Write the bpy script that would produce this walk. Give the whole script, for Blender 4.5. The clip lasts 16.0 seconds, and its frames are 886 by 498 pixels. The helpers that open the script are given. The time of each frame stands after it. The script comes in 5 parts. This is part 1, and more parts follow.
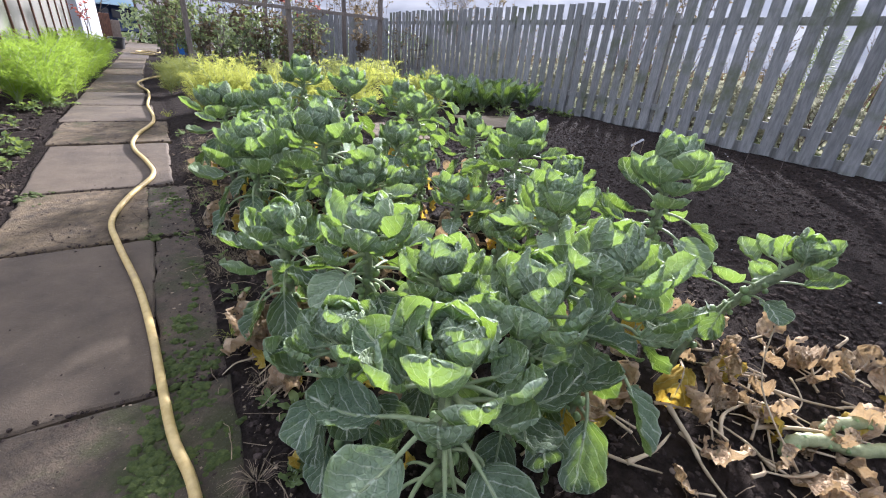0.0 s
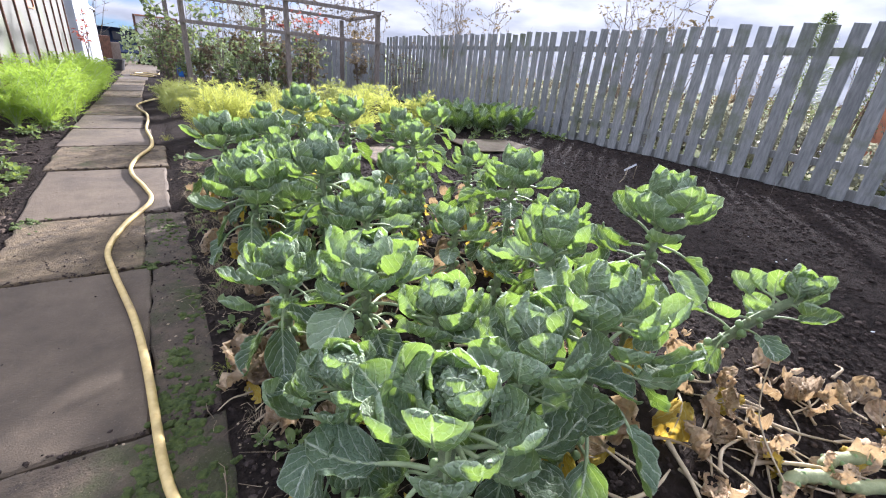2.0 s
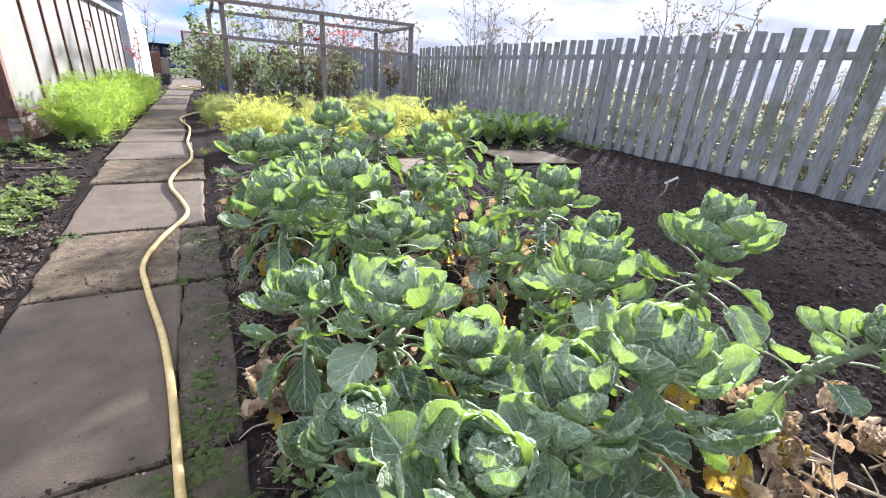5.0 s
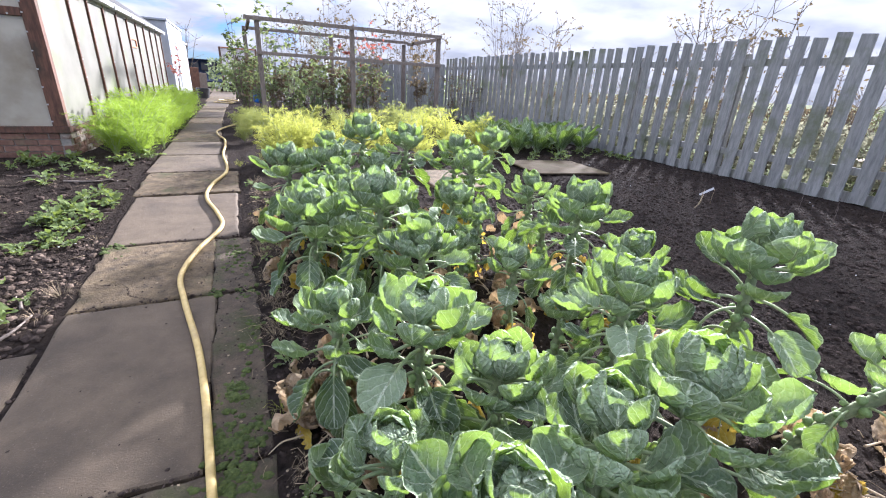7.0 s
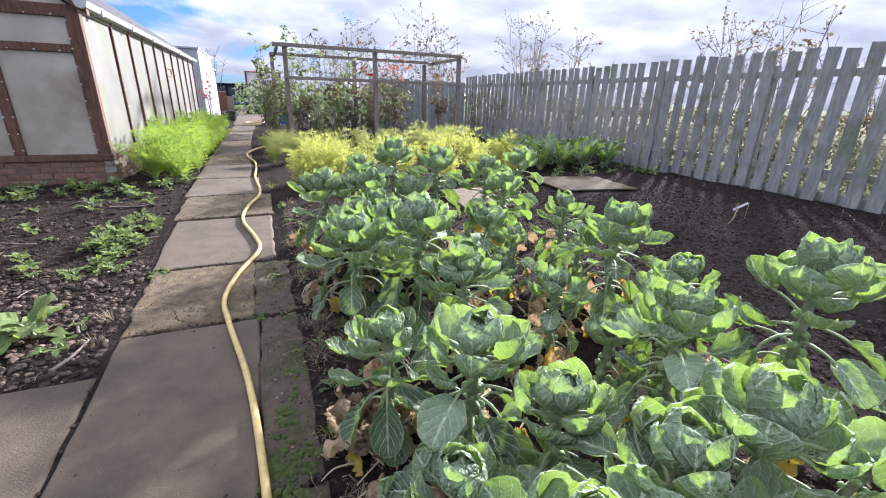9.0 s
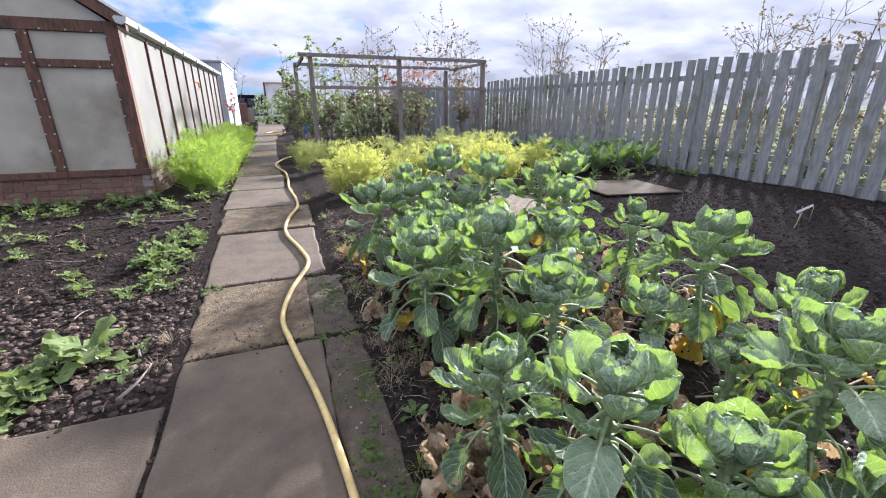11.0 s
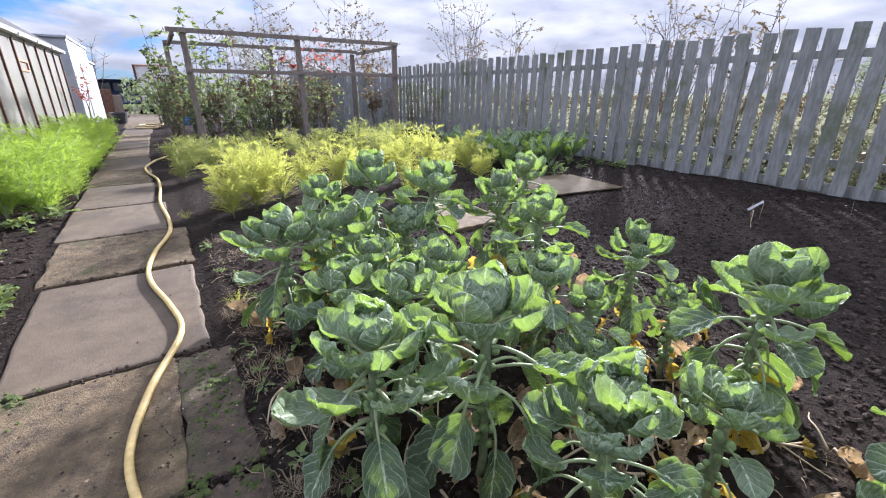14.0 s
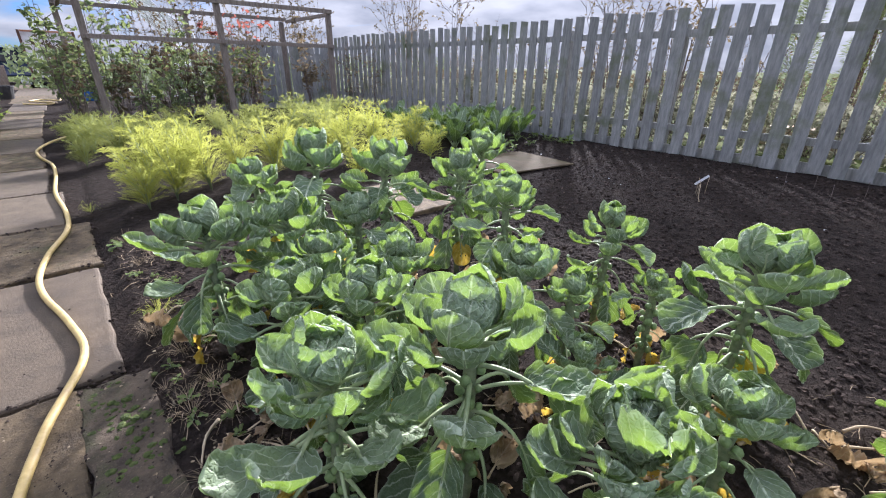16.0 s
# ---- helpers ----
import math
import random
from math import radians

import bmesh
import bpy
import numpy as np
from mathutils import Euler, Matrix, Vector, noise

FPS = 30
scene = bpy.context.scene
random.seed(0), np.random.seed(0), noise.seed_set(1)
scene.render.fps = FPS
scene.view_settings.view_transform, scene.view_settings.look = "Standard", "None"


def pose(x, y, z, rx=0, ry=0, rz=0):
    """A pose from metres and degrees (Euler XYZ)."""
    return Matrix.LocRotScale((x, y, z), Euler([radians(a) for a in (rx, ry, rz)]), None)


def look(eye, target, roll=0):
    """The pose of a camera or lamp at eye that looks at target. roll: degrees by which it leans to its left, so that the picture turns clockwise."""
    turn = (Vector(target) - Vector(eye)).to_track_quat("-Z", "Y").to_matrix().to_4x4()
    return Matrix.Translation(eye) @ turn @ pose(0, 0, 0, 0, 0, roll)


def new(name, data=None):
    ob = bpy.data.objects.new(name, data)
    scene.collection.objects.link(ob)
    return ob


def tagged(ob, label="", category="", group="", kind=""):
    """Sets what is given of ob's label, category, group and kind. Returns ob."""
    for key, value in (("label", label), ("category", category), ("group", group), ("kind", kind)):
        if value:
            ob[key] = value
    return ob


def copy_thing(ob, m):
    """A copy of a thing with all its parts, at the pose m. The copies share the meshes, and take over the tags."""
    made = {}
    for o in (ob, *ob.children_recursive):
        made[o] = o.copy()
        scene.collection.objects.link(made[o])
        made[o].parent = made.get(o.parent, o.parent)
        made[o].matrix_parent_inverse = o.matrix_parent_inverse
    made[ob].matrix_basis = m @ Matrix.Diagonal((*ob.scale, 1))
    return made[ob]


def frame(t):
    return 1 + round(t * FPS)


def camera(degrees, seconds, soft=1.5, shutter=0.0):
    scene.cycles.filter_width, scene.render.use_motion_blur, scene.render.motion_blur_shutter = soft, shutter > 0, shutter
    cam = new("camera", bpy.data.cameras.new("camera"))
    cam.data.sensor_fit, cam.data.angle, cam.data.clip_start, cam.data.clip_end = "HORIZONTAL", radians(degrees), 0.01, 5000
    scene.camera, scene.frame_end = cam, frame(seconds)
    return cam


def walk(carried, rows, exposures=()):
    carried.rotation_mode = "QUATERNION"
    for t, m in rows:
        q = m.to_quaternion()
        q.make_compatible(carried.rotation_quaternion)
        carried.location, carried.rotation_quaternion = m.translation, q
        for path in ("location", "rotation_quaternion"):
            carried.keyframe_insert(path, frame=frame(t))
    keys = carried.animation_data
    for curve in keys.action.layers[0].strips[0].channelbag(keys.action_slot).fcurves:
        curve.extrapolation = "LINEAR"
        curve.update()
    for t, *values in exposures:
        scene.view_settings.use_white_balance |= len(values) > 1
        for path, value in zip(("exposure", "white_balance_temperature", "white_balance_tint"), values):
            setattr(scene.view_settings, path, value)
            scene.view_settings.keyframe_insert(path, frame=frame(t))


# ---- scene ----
cam = camera(93.5, 16.0, soft=1.1)
PATH = [
    (0, (0.405, 0.424, 0.982), (1.402, 1.927, 0.117), 4.9),
    (0.5, (0.404, 0.426, 0.992), (1.383, 1.949, 0.142), 4.8),
    (1, (0.4, 0.439, 1.02), (1.366, 1.984, 0.195), 4.8),
    (1.5, (0.393, 0.442, 1.039), (1.37, 1.994, 0.242), 5.0),
    (2, (0.399, 0.444, 1.044), (1.428, 1.969, 0.258), 5.1),
    (2.5, (0.382, 0.484, 1.034), (1.468, 1.97, 0.251), 5.2),
    (3, (0.376, 0.501, 1.03), (1.47, 1.982, 0.248), 4.9),
    (3.5, (0.449, 0.48, 1.031), (1.495, 1.997, 0.255), 4.3),
    (4, (0.468, 0.488, 1.046), (1.46, 2.044, 0.275), 4.2),
    (4.5, (0.458, 0.518, 1.067), (1.404, 2.104, 0.298), 4.2),
    (7, (0.447, 0.568, 1.11), (1.255, 2.243, 0.374), 3.2),
    (7.5, (0.435, 0.576, 1.141), (1.212, 2.272, 0.422), 2.5),
    (8, (0.423, 0.566, 1.165), (1.181, 2.278, 0.462), 2.0),
    (10.5, (0.136, 0.804, 1.164), (0.83, 2.561, 0.507), 0.7),
    (11, (0.092, 0.874, 1.162), (0.767, 2.639, 0.507), 0.0),
    (11.5, (0.11, 0.922, 1.167), (0.78, 2.69, 0.517), -0.4),
    (12, (0.001, 1.101, 1.175), (0.685, 2.865, 0.528), -0.4),
    (12.5, (-0.01, 1.197, 1.18), (0.722, 2.942, 0.533), 0.1),
    (13, (0.134, 1.418, 1.142), (0.937, 3.126, 0.479), -0.0),
    (13.5, (0.3, 1.618, 1.186), (1.205, 3.266, 0.503), -0.1),
    (14, (0.324, 1.775, 1.184), (1.345, 3.343, 0.477), 0.2),
    (14.5, (0.298, 1.899, 1.171), (1.401, 3.395, 0.432), 0.4),
    (15, (0.388, 1.955, 1.162), (1.537, 3.403, 0.398), 0.5),
    (15.5, (0.414, 1.996, 1.146), (1.598, 3.403, 0.359), 0.6),
    (16, (0.415, 2.03, 1.152), (1.62, 3.411, 0.351), 0.8),
]
EXPOSURES = [(t, e, 5680, 20) for t, e in ((0, 2.04), (1, 2.10), (2, 2.30), (3.5, 2.40), (4.5, 2.45), (7, 2.38), (8, 2.29), (10.5, 2.19), (12.5, 2.13), (14, 2.12), (15, 2.12), (16, 2.0))]
walk(cam, [(t, look(eye, target, roll)) for t, eye, target, roll in PATH], EXPOSURES)

# ---- world, sun ----
SUN_AZ, SUN_EL = 54.0, 22.0          # degrees clockwise from +y, and above the horizon
world = bpy.data.worlds.new("sky")
scene.world = world
world.use_nodes = True
wn, wl = world.node_tree.nodes, world.node_tree.links
wn.clear()
w_out, w_bg = wn.new("ShaderNodeOutputWorld"), wn.new("ShaderNodeBackground")
sky = wn.new("ShaderNodeTexSky")
sky.sky_type, sky.sun_disc = "NISHITA", False
sky.sun_elevation, sky.sun_rotation = radians(SUN_EL), radians(SUN_AZ)
sky.air_density, sky.dust_density, sky.ozone_density = 1.0, 0.1, 4.0
w_co, w_sep, w_add = wn.new("ShaderNodeTexCoord"), wn.new("ShaderNodeSeparateXYZ"), wn.new("ShaderNodeMath")
w_add.operation, w_add.inputs[1].default_value = "ADD", 0.22
w_dx, w_dy, w_vec = wn.new("ShaderNodeMath"), wn.new("ShaderNodeMath"), wn.new("ShaderNodeCombineXYZ")
w_dx.operation = w_dy.operation = "DIVIDE"
wl.new(w_co.outputs["Generated"], w_sep.inputs[0])
wl.new(w_sep.outputs["Z"], w_add.inputs[0])
wl.new(w_sep.outputs["X"], w_dx.inputs[0]); wl.new(w_add.outputs[0], w_dx.inputs[1])
wl.new(w_sep.outputs["Y"], w_dy.inputs[0]); wl.new(w_add.outputs[0], w_dy.inputs[1])
wl.new(w_dx.outputs[0], w_vec.inputs[0]); wl.new(w_dy.outputs[0], w_vec.inputs[1])
w_cl, w_rm = wn.new("ShaderNodeTexNoise"), wn.new("ShaderNodeValToRGB")
w_cl.inputs["Scale"].default_value, w_cl.inputs["Detail"].default_value, w_cl.inputs["Roughness"].default_value = 1.25, 7, 0.55
w_cl.inputs["Distortion"].default_value = 0.4
w_rm.color_ramp.elements[0].position, w_rm.color_ramp.elements[1].position = 0.47, 0.60
w_sh, w_sr = wn.new("ShaderNodeTexNoise"), wn.new("ShaderNodeValToRGB")
w_sh.inputs["Scale"].default_value, w_sh.inputs["Detail"].default_value = 2.6, 6
w_sr.color_ramp.elements[0].position, w_sr.color_ramp.elements[1].position = 0.35, 0.68
w_sr.color_ramp.elements[0].color, w_sr.color_ramp.elements[1].color = (2.8, 2.95, 3.2, 1), (4.7, 4.75, 4.8, 1)
w_mix = wn.new("ShaderNodeMix")
w_mix.data_type = "RGBA"
wl.new(w_vec.outputs[0], w_cl.inputs["Vector"]); wl.new(w_vec.outputs[0], w_sh.inputs["Vector"])
w_more = wn.new("ShaderNodeMath")
w_more.operation, w_more.inputs[1].default_value = "MULTIPLY_ADD", 0.42
w_side, w_abs = wn.new("ShaderNodeMath"), wn.new("ShaderNodeMath")
w_side.operation, w_side.inputs[1].default_value, w_abs.operation = "ADD", 0.22, "ABSOLUTE"
wl.new(w_sep.outputs["X"], w_side.inputs[0]); wl.new(w_side.outputs[0], w_abs.inputs[0])
wl.new(w_abs.outputs[0], w_more.inputs[0]); wl.new(w_cl.outputs["Fac"], w_more.inputs[2])
wl.new(w_more.outputs[0], w_rm.inputs[0]); wl.new(w_sh.outputs["Fac"], w_sr.inputs[0])
wl.new(w_rm.outputs[0], w_mix.inputs["Factor"])
w_deep = wn.new("ShaderNodeMix")
w_deep.data_type, w_deep.blend_type = "RGBA", "MULTIPLY"
w_deep.inputs["Factor"].default_value = 1.0
w_deep.inputs["B"].default_value = (0.40, 0.52, 0.76, 1)
wl.new(sky.outputs[0], w_deep.inputs["A"])
wl.new(w_deep.outputs["Result"], w_mix.inputs["A"]); wl.new(w_sr.outputs[0], w_mix.inputs["B"])
w_zen, w_lum = wn.new("ShaderNodeMapRange"), wn.new("ShaderNodeMix")
w_zen.inputs["To Min"].default_value, w_zen.inputs["To Max"].default_value = 0.36, 1.5
wl.new(w_sep.outputs["Z"], w_zen.inputs["Value"])
w_lum.data_type, w_lum.blend_type = "RGBA", "MULTIPLY"
w_lum.inputs["Factor"].default_value = 1.0
wl.new(w_mix.outputs["Result"], w_lum.inputs["A"]); wl.new(w_zen.outputs[0], w_lum.inputs["B"])
wl.new(w_lum.outputs["Result"], w_bg.inputs["Color"])
w_bg.inputs["Strength"].default_value = 0.1
wl.new(w_bg.outputs[0], w_out.inputs[0])
az, el = radians(SUN_AZ), radians(SUN_EL)
sun_way = Vector((math.sin(az) * math.cos(el), math.cos(az) * math.cos(el), math.sin(el)))
sun = new("sun", bpy.data.lights.new("sun", "SUN"))
sun.data.energy, sun.data.angle, sun.data.color = 4.2, radians(4.2), (1.0, 0.95, 0.87)
sun.matrix_world = look(sun_way * 60, (0, 0, 0))


# ---- materials ----
def links_of(m):
    m.use_nodes = True
    return m.node_tree.nodes, m.node_tree.links


def noise_at(n, l, vec, scale, detail=5, rough=0.6):
    t = n.new("ShaderNodeTexNoise")
    t.inputs["Scale"].default_value, t.inputs["Detail"].default_value, t.inputs["Roughness"].default_value = scale, detail, rough
    l.new(vec, t.inputs["Vector"])
    return t.outputs["Fac"]


def ramp(n, l, fac, stops):
    r = n.new("ShaderNodeValToRGB")
    e = r.color_ramp.elements
    while len(e) < len(stops):
        e.new(0.5)
    for k, (p, c) in enumerate(stops):
        e[k].position, e[k].color = p, (*c, 1)
    l.new(fac, r.inputs[0])
    return r.outputs[0]


def mixed(n, l, fac, a, b, mode="MIX"):
    m = n.new("ShaderNodeMix")
    m.data_type, m.blend_type = "RGBA", mode
    for s, v in (("Factor", fac), ("A", a), ("B", b)):
        if isinstance(v, (int, float)):
            m.inputs[s].default_value = v
        elif isinstance(v, tuple):
            m.inputs[s].default_value = (*v, 1)
        else:
            l.new(v, m.inputs[s])
    return m.outputs["Result"]


def surf(name, c1, c2, scale, rough=0.85, bump=0.4, fine=None, stain=None, stain_scale=1.5, stain_at=(0.5, 0.62), metal=0.0, vary=0.0, stretch=(1, 1, 1), depth=0.01, spec=0.4, island=0.0, speck=None):
    """Two-tone grain at one scale, stains at a larger one, and relief."""
    m = bpy.data.materials.new(name)
    n, l = links_of(m)
    b = n["Principled BSDF"]
    g, mp, info, off = n.new("ShaderNodeNewGeometry"), n.new("ShaderNodeMapping"), n.new("ShaderNodeObjectInfo"), n.new("ShaderNodeVectorMath")
    off.operation = "MULTIPLY_ADD"
    off.inputs[1].default_value = (7.3, 5.1, 3.7)
    l.new(info.outputs["Random"], off.inputs[0]); l.new(g.outputs["Position"], off.inputs[2])
    mp.inputs["Scale"].default_value = stretch
    l.new(off.outputs[0], mp.inputs["Vector"])
    vec = mp.outputs[0]
    col = ramp(n, l, noise_at(n, l, vec, scale), [(0.32, c1), (0.68, c2)])
    if stain:
        s = ramp(n, l, noise_at(n, l, g.outputs["Position"], stain_scale, 6, 0.62), [(stain_at[0], (0, 0, 0)), (stain_at[1], (1, 1, 1))])
        col = mixed(n, l, s, col, stain)
    if speck:
        col = mixed(n, l, ramp(n, l, noise_at(n, l, g.outputs["Position"], 150, 3, 0.6), [(0.60, (0, 0, 0)), (0.72, (0.6, 0.6, 0.6))]), col, speck)
        col = mixed(n, l, ramp(n, l, noise_at(n, l, g.outputs["Position"], 95, 3, 0.6), [(0.28, (0.7, 0.7, 0.7)), (0.40, (0, 0, 0))]), col, tuple(c * 0.25 for c in speck))
    if vary:
        v = n.new("ShaderNodeMapRange")
        v.inputs["To Min"].default_value, v.inputs["To Max"].default_value = 1 - vary, 1 + vary
        l.new(info.outputs["Random"], v.inputs["Value"])
        hsv = n.new("ShaderNodeHueSaturation")
        l.new(v.outputs[0], hsv.inputs["Value"]); l.new(col, hsv.inputs["Color"])
        col = hsv.outputs[0]
    if island:
        v = n.new("ShaderNodeMapRange")
        v.inputs["To Min"].default_value, v.inputs["To Max"].default_value = 1 - island, 1 + island
        l.new(g.outputs["Random Per Island"], v.inputs["Value"])
        hsv = n.new("ShaderNodeHueSaturation")
        l.new(v.outputs[0], hsv.inputs["Value"]); l.new(col, hsv.inputs["Color"])
        col = hsv.outputs[0]
    l.new(col, b.inputs["Base Color"])
    b.inputs["Roughness"].default_value, b.inputs["Metallic"].default_value = rough, metal
    b.inputs["Specular IOR Level"].default_value = spec
    bp = n.new("ShaderNodeBump")
    bp.inputs["Strength"].default_value, bp.inputs["Distance"].default_value = bump, depth
    l.new(noise_at(n, l, vec, fine or scale * 3, 6, 0.7), bp.inputs["Height"])
    l.new(bp.outputs[0], b.inputs["Normal"])
    return m


def leafy(name, c1, c2, vein, through_light, share=0.4, rough=0.5, veins=True, vary=0.25, holes=None):
    """A leaf: two greens, pale veins on the blade, light through it."""
    m = bpy.data.materials.new(name)
    n, l = links_of(m)
    b, out = n["Principled BSDF"], n["Material Output"]
    g, info, uv = n.new("ShaderNodeNewGeometry"), n.new("ShaderNodeObjectInfo"), n.new("ShaderNodeTexCoord")
    add = n.new("ShaderNodeVectorMath")
    add.operation = "MULTIPLY_ADD"
    add.inputs[1].default_value = (3.1, 4.7, 1.9)
    l.new(info.outputs["Random"], add.inputs[0]); l.new(g.outputs["Position"], add.inputs[2])
    col = ramp(n, l, noise_at(n, l, add.outputs[0], 14, 4), [(0.3, c1), (0.7, c2)])
    v = n.new("ShaderNodeMapRange")
    v.inputs["To Min"].default_value, v.inputs["To Max"].default_value = 1 - vary, 1 + vary
    l.new(info.outputs["Random"], v.inputs["Value"])
    hsv = n.new("ShaderNodeHueSaturation")
    l.new(v.outputs[0], hsv.inputs["Value"]); l.new(col, hsv.inputs["Color"])
    col = hsv.outputs[0]
    bump_in = noise_at(n, l, add.outputs[0], 60, 4)
    if veins:
        sep = n.new("ShaderNodeSeparateXYZ")
        l.new(uv.outputs["UV"], sep.inputs[0])

        def mth(op, a, c=None, e=None):
            k = n.new("ShaderNodeMath")
            k.operation = op
            for i, q in enumerate((a, c, e)):
                if q is None:
                    continue
                if isinstance(q, (int, float)):
                    k.inputs[i].default_value = q
                else:
                    l.new(q, k.inputs[i])
            return k.outputs[0]
        au = mth("ABSOLUTE", mth("SUBTRACT", sep.outputs["X"], 0.5))
        wob = noise_at(n, l, add.outputs[0], 22, 3)
        ph = mth("FRACT", mth("ADD", mth("SUBTRACT", mth("MULTIPLY", sep.outputs["Y"], 5.6), mth("MULTIPLY", au, 4.6)), mth("MULTIPLY", wob, 0.95)))
        side = mth("ABSOLUTE", mth("SUBTRACT", ph, 0.5))
        lat = n.new("ShaderNodeMapRange")
        lat.inputs["From Min"].default_value, lat.inputs["From Max"].default_value = 0.085, 0.02
        l.new(side, lat.inputs["Value"])
        mid = n.new("ShaderNodeMapRange")
        mid.inputs["From Min"].default_value, mid.inputs["From Max"].default_value = 0.035, 0.012
        l.new(au, mid.inputs["Value"])
        vn = mth("MAXIMUM", mth("MULTIPLY", lat.outputs[0], 0.65), mid.outputs[0])
        rim = n.new("ShaderNodeMapRange")
        rim.inputs["From Min"].default_value, rim.inputs["From Max"].default_value = 0.455, 0.495
        l.new(mth("MAXIMUM", au, mth("SUBTRACT", sep.outputs["Y"], 0.487)), rim.inputs["Value"])
        vn = mth("MAXIMUM", vn, mth("MULTIPLY", rim.outputs[0], 0.45))
        col = mixed(n, l, vn, col, vein)
        vor = n.new("ShaderNodeTexVoronoi")
        vor.feature = "DISTANCE_TO_EDGE"
        vor.inputs["Scale"].default_value = 75
        l.new(add.outputs[0], vor.inputs["Vector"])
        net = n.new("ShaderNodeMapRange")
        net.inputs["From Min"].default_value, net.inputs["From Max"].default_value = 0.09, 0.0
        l.new(vor.outputs["Distance"], net.inputs["Value"])
        col = mixed(n, l, mth("MULTIPLY", net.outputs[0], 0.10), col, vein)
        puff = mth("POWER", mth("MULTIPLY", side, 2.0), 0.5)
        cell = mth("MINIMUM", mth("MULTIPLY", vor.outputs["Distance"], 2.5), 0.5)
        bump_in = mth("ADD", mth("ADD", mth("MULTIPLY", puff, 0.38), mth("MULTIPLY", cell, 0.35)), mth("MULTIPLY", bump_in, 0.25))
    l.new(col, b.inputs["Base Color"])
    b.inputs["Roughness"].default_value = rough
    b.inputs["Specular IOR Level"].default_value = 0.07
    bp = n.new("ShaderNodeBump")
    bp.inputs["Strength"].default_value, bp.inputs["Distance"].default_value = 1.0, 0.012
    l.new(bump_in, bp.inputs["Height"]); l.new(bp.outputs[0], b.inputs["Normal"])
    tr, mx = n.new("ShaderNodeBsdfTranslucent"), n.new("ShaderNodeMixShader")
    tcol = mixed(n, l, 0.25, through_light, col) if veins else mixed(n, l, 0.25, through_light, col)
    l.new(tcol, tr.inputs["Color"])
    mx.inputs[0].default_value = share
    l.new(b.outputs[0], mx.inputs[1]); l.new(tr.outputs[0], mx.inputs[2]); l.new(mx.outputs[0], out.inputs["Surface"])
    return m


SOIL = surf("soil", (0.018, 0.0138, 0.0112), (0.052, 0.040, 0.0325), 22, 0.97, 1.0, 48, (0.050, 0.037, 0.027), 1.3, (0.55, 0.72), depth=0.07, spec=0.06)
CLOD = surf("clods", (0.018, 0.0138, 0.0112), (0.070, 0.053, 0.043), 30, 0.97, 0.8, 160, spec=0.06, island=0.5)
PEBBLE = surf("pebbles", (0.034, 0.025, 0.019), (0.130, 0.096, 0.072), 26, 0.9, 0.6, 90, island=0.75, spec=0.12)
CHAFF = surf("leaf_chaff", (0.13, 0.095, 0.055), (0.30, 0.235, 0.15), 40, 0.9, 0.3, island=0.5)
GRASS = surf("rough_grass", (0.04, 0.062, 0.018), (0.10, 0.112, 0.036), 3, 0.98, 0.8, 40, spec=0.03)
SLAB = surf("smooth_concrete_slab", (0.070, 0.051, 0.031), (0.109, 0.080, 0.049), 7, 0.82, 0.7, 130, (0.052, 0.038, 0.024), 1.9, (0.50, 0.68), vary=0.08, depth=0.008, speck=(0.19, 0.15, 0.105))
EDGE_SLAB = surf("mossy_slab_edge", (0.045, 0.033, 0.021), (0.102, 0.075, 0.047), 16, 0.9, 1.0, 70, (0.045, 0.046, 0.015), 4.0, (0.50, 0.64), depth=0.012, speck=(0.18, 0.145, 0.09))
ROUGH_SLAB = surf("worn_concrete", (0.054, 0.038, 0.021), (0.168, 0.121, 0.064), 14, 0.92, 1.0, 60, (0.056, 0.056, 0.017), 3.0, (0.54, 0.66), vary=0.1, depth=0.018, speck=(0.25, 0.19, 0.12))
MOSS = surf("moss", (0.030, 0.046, 0.008), (0.085, 0.110, 0.022), 60, 0.95, 1.0, 150)
HOSE_M = surf("yellow_hose_rubber", (0.42, 0.30, 0.10), (0.56, 0.42, 0.17), 30, 0.5, 0.15, 200, (0.30, 0.215, 0.10), 5, (0.55, 0.75))
TIMBER = surf("dark_stained_timber", (0.058, 0.028, 0.018), (0.165, 0.078, 0.048), 6, 0.75, 0.5, 60, (0.035, 0.03, 0.018), 2.5, (0.55, 0.7), stretch=(6, 6, 1))
# side sheets: base colour lowered to offset the direct sun on that wall
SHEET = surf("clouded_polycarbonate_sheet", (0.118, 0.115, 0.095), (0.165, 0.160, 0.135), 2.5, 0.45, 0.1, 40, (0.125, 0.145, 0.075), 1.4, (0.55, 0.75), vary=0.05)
# end panes: opaque, with the daylight passing through painted in as paler colour
GLAZE = surf("dirty_backlit_glazing", (0.32, 0.285, 0.22), (0.46, 0.42, 0.335), 1.6, 0.3, 0.12, 30, (0.22, 0.18, 0.125), 0.9, (0.5, 0.7), vary=0.05)
FELT = surf("dark_roofing_felt", (0.03, 0.03, 0.032), (0.06, 0.058, 0.056), 20, 0.9, 0.5, 90)
RENDER_COAT = surf("flaking_lime_wash", (0.30, 0.25, 0.21), (0.46, 0.40, 0.34), 12, 0.95, 0.8, 60, (0.16, 0.10, 0.07), 6, (0.5, 0.6))
BRICK = surf("old_brick", (0.12, 0.060, 0.042), (0.23, 0.130, 0.088), 20, 0.92, 0.7, 90, (0.17, 0.15, 0.09), 4, (0.55, 0.7), vary=0.18)
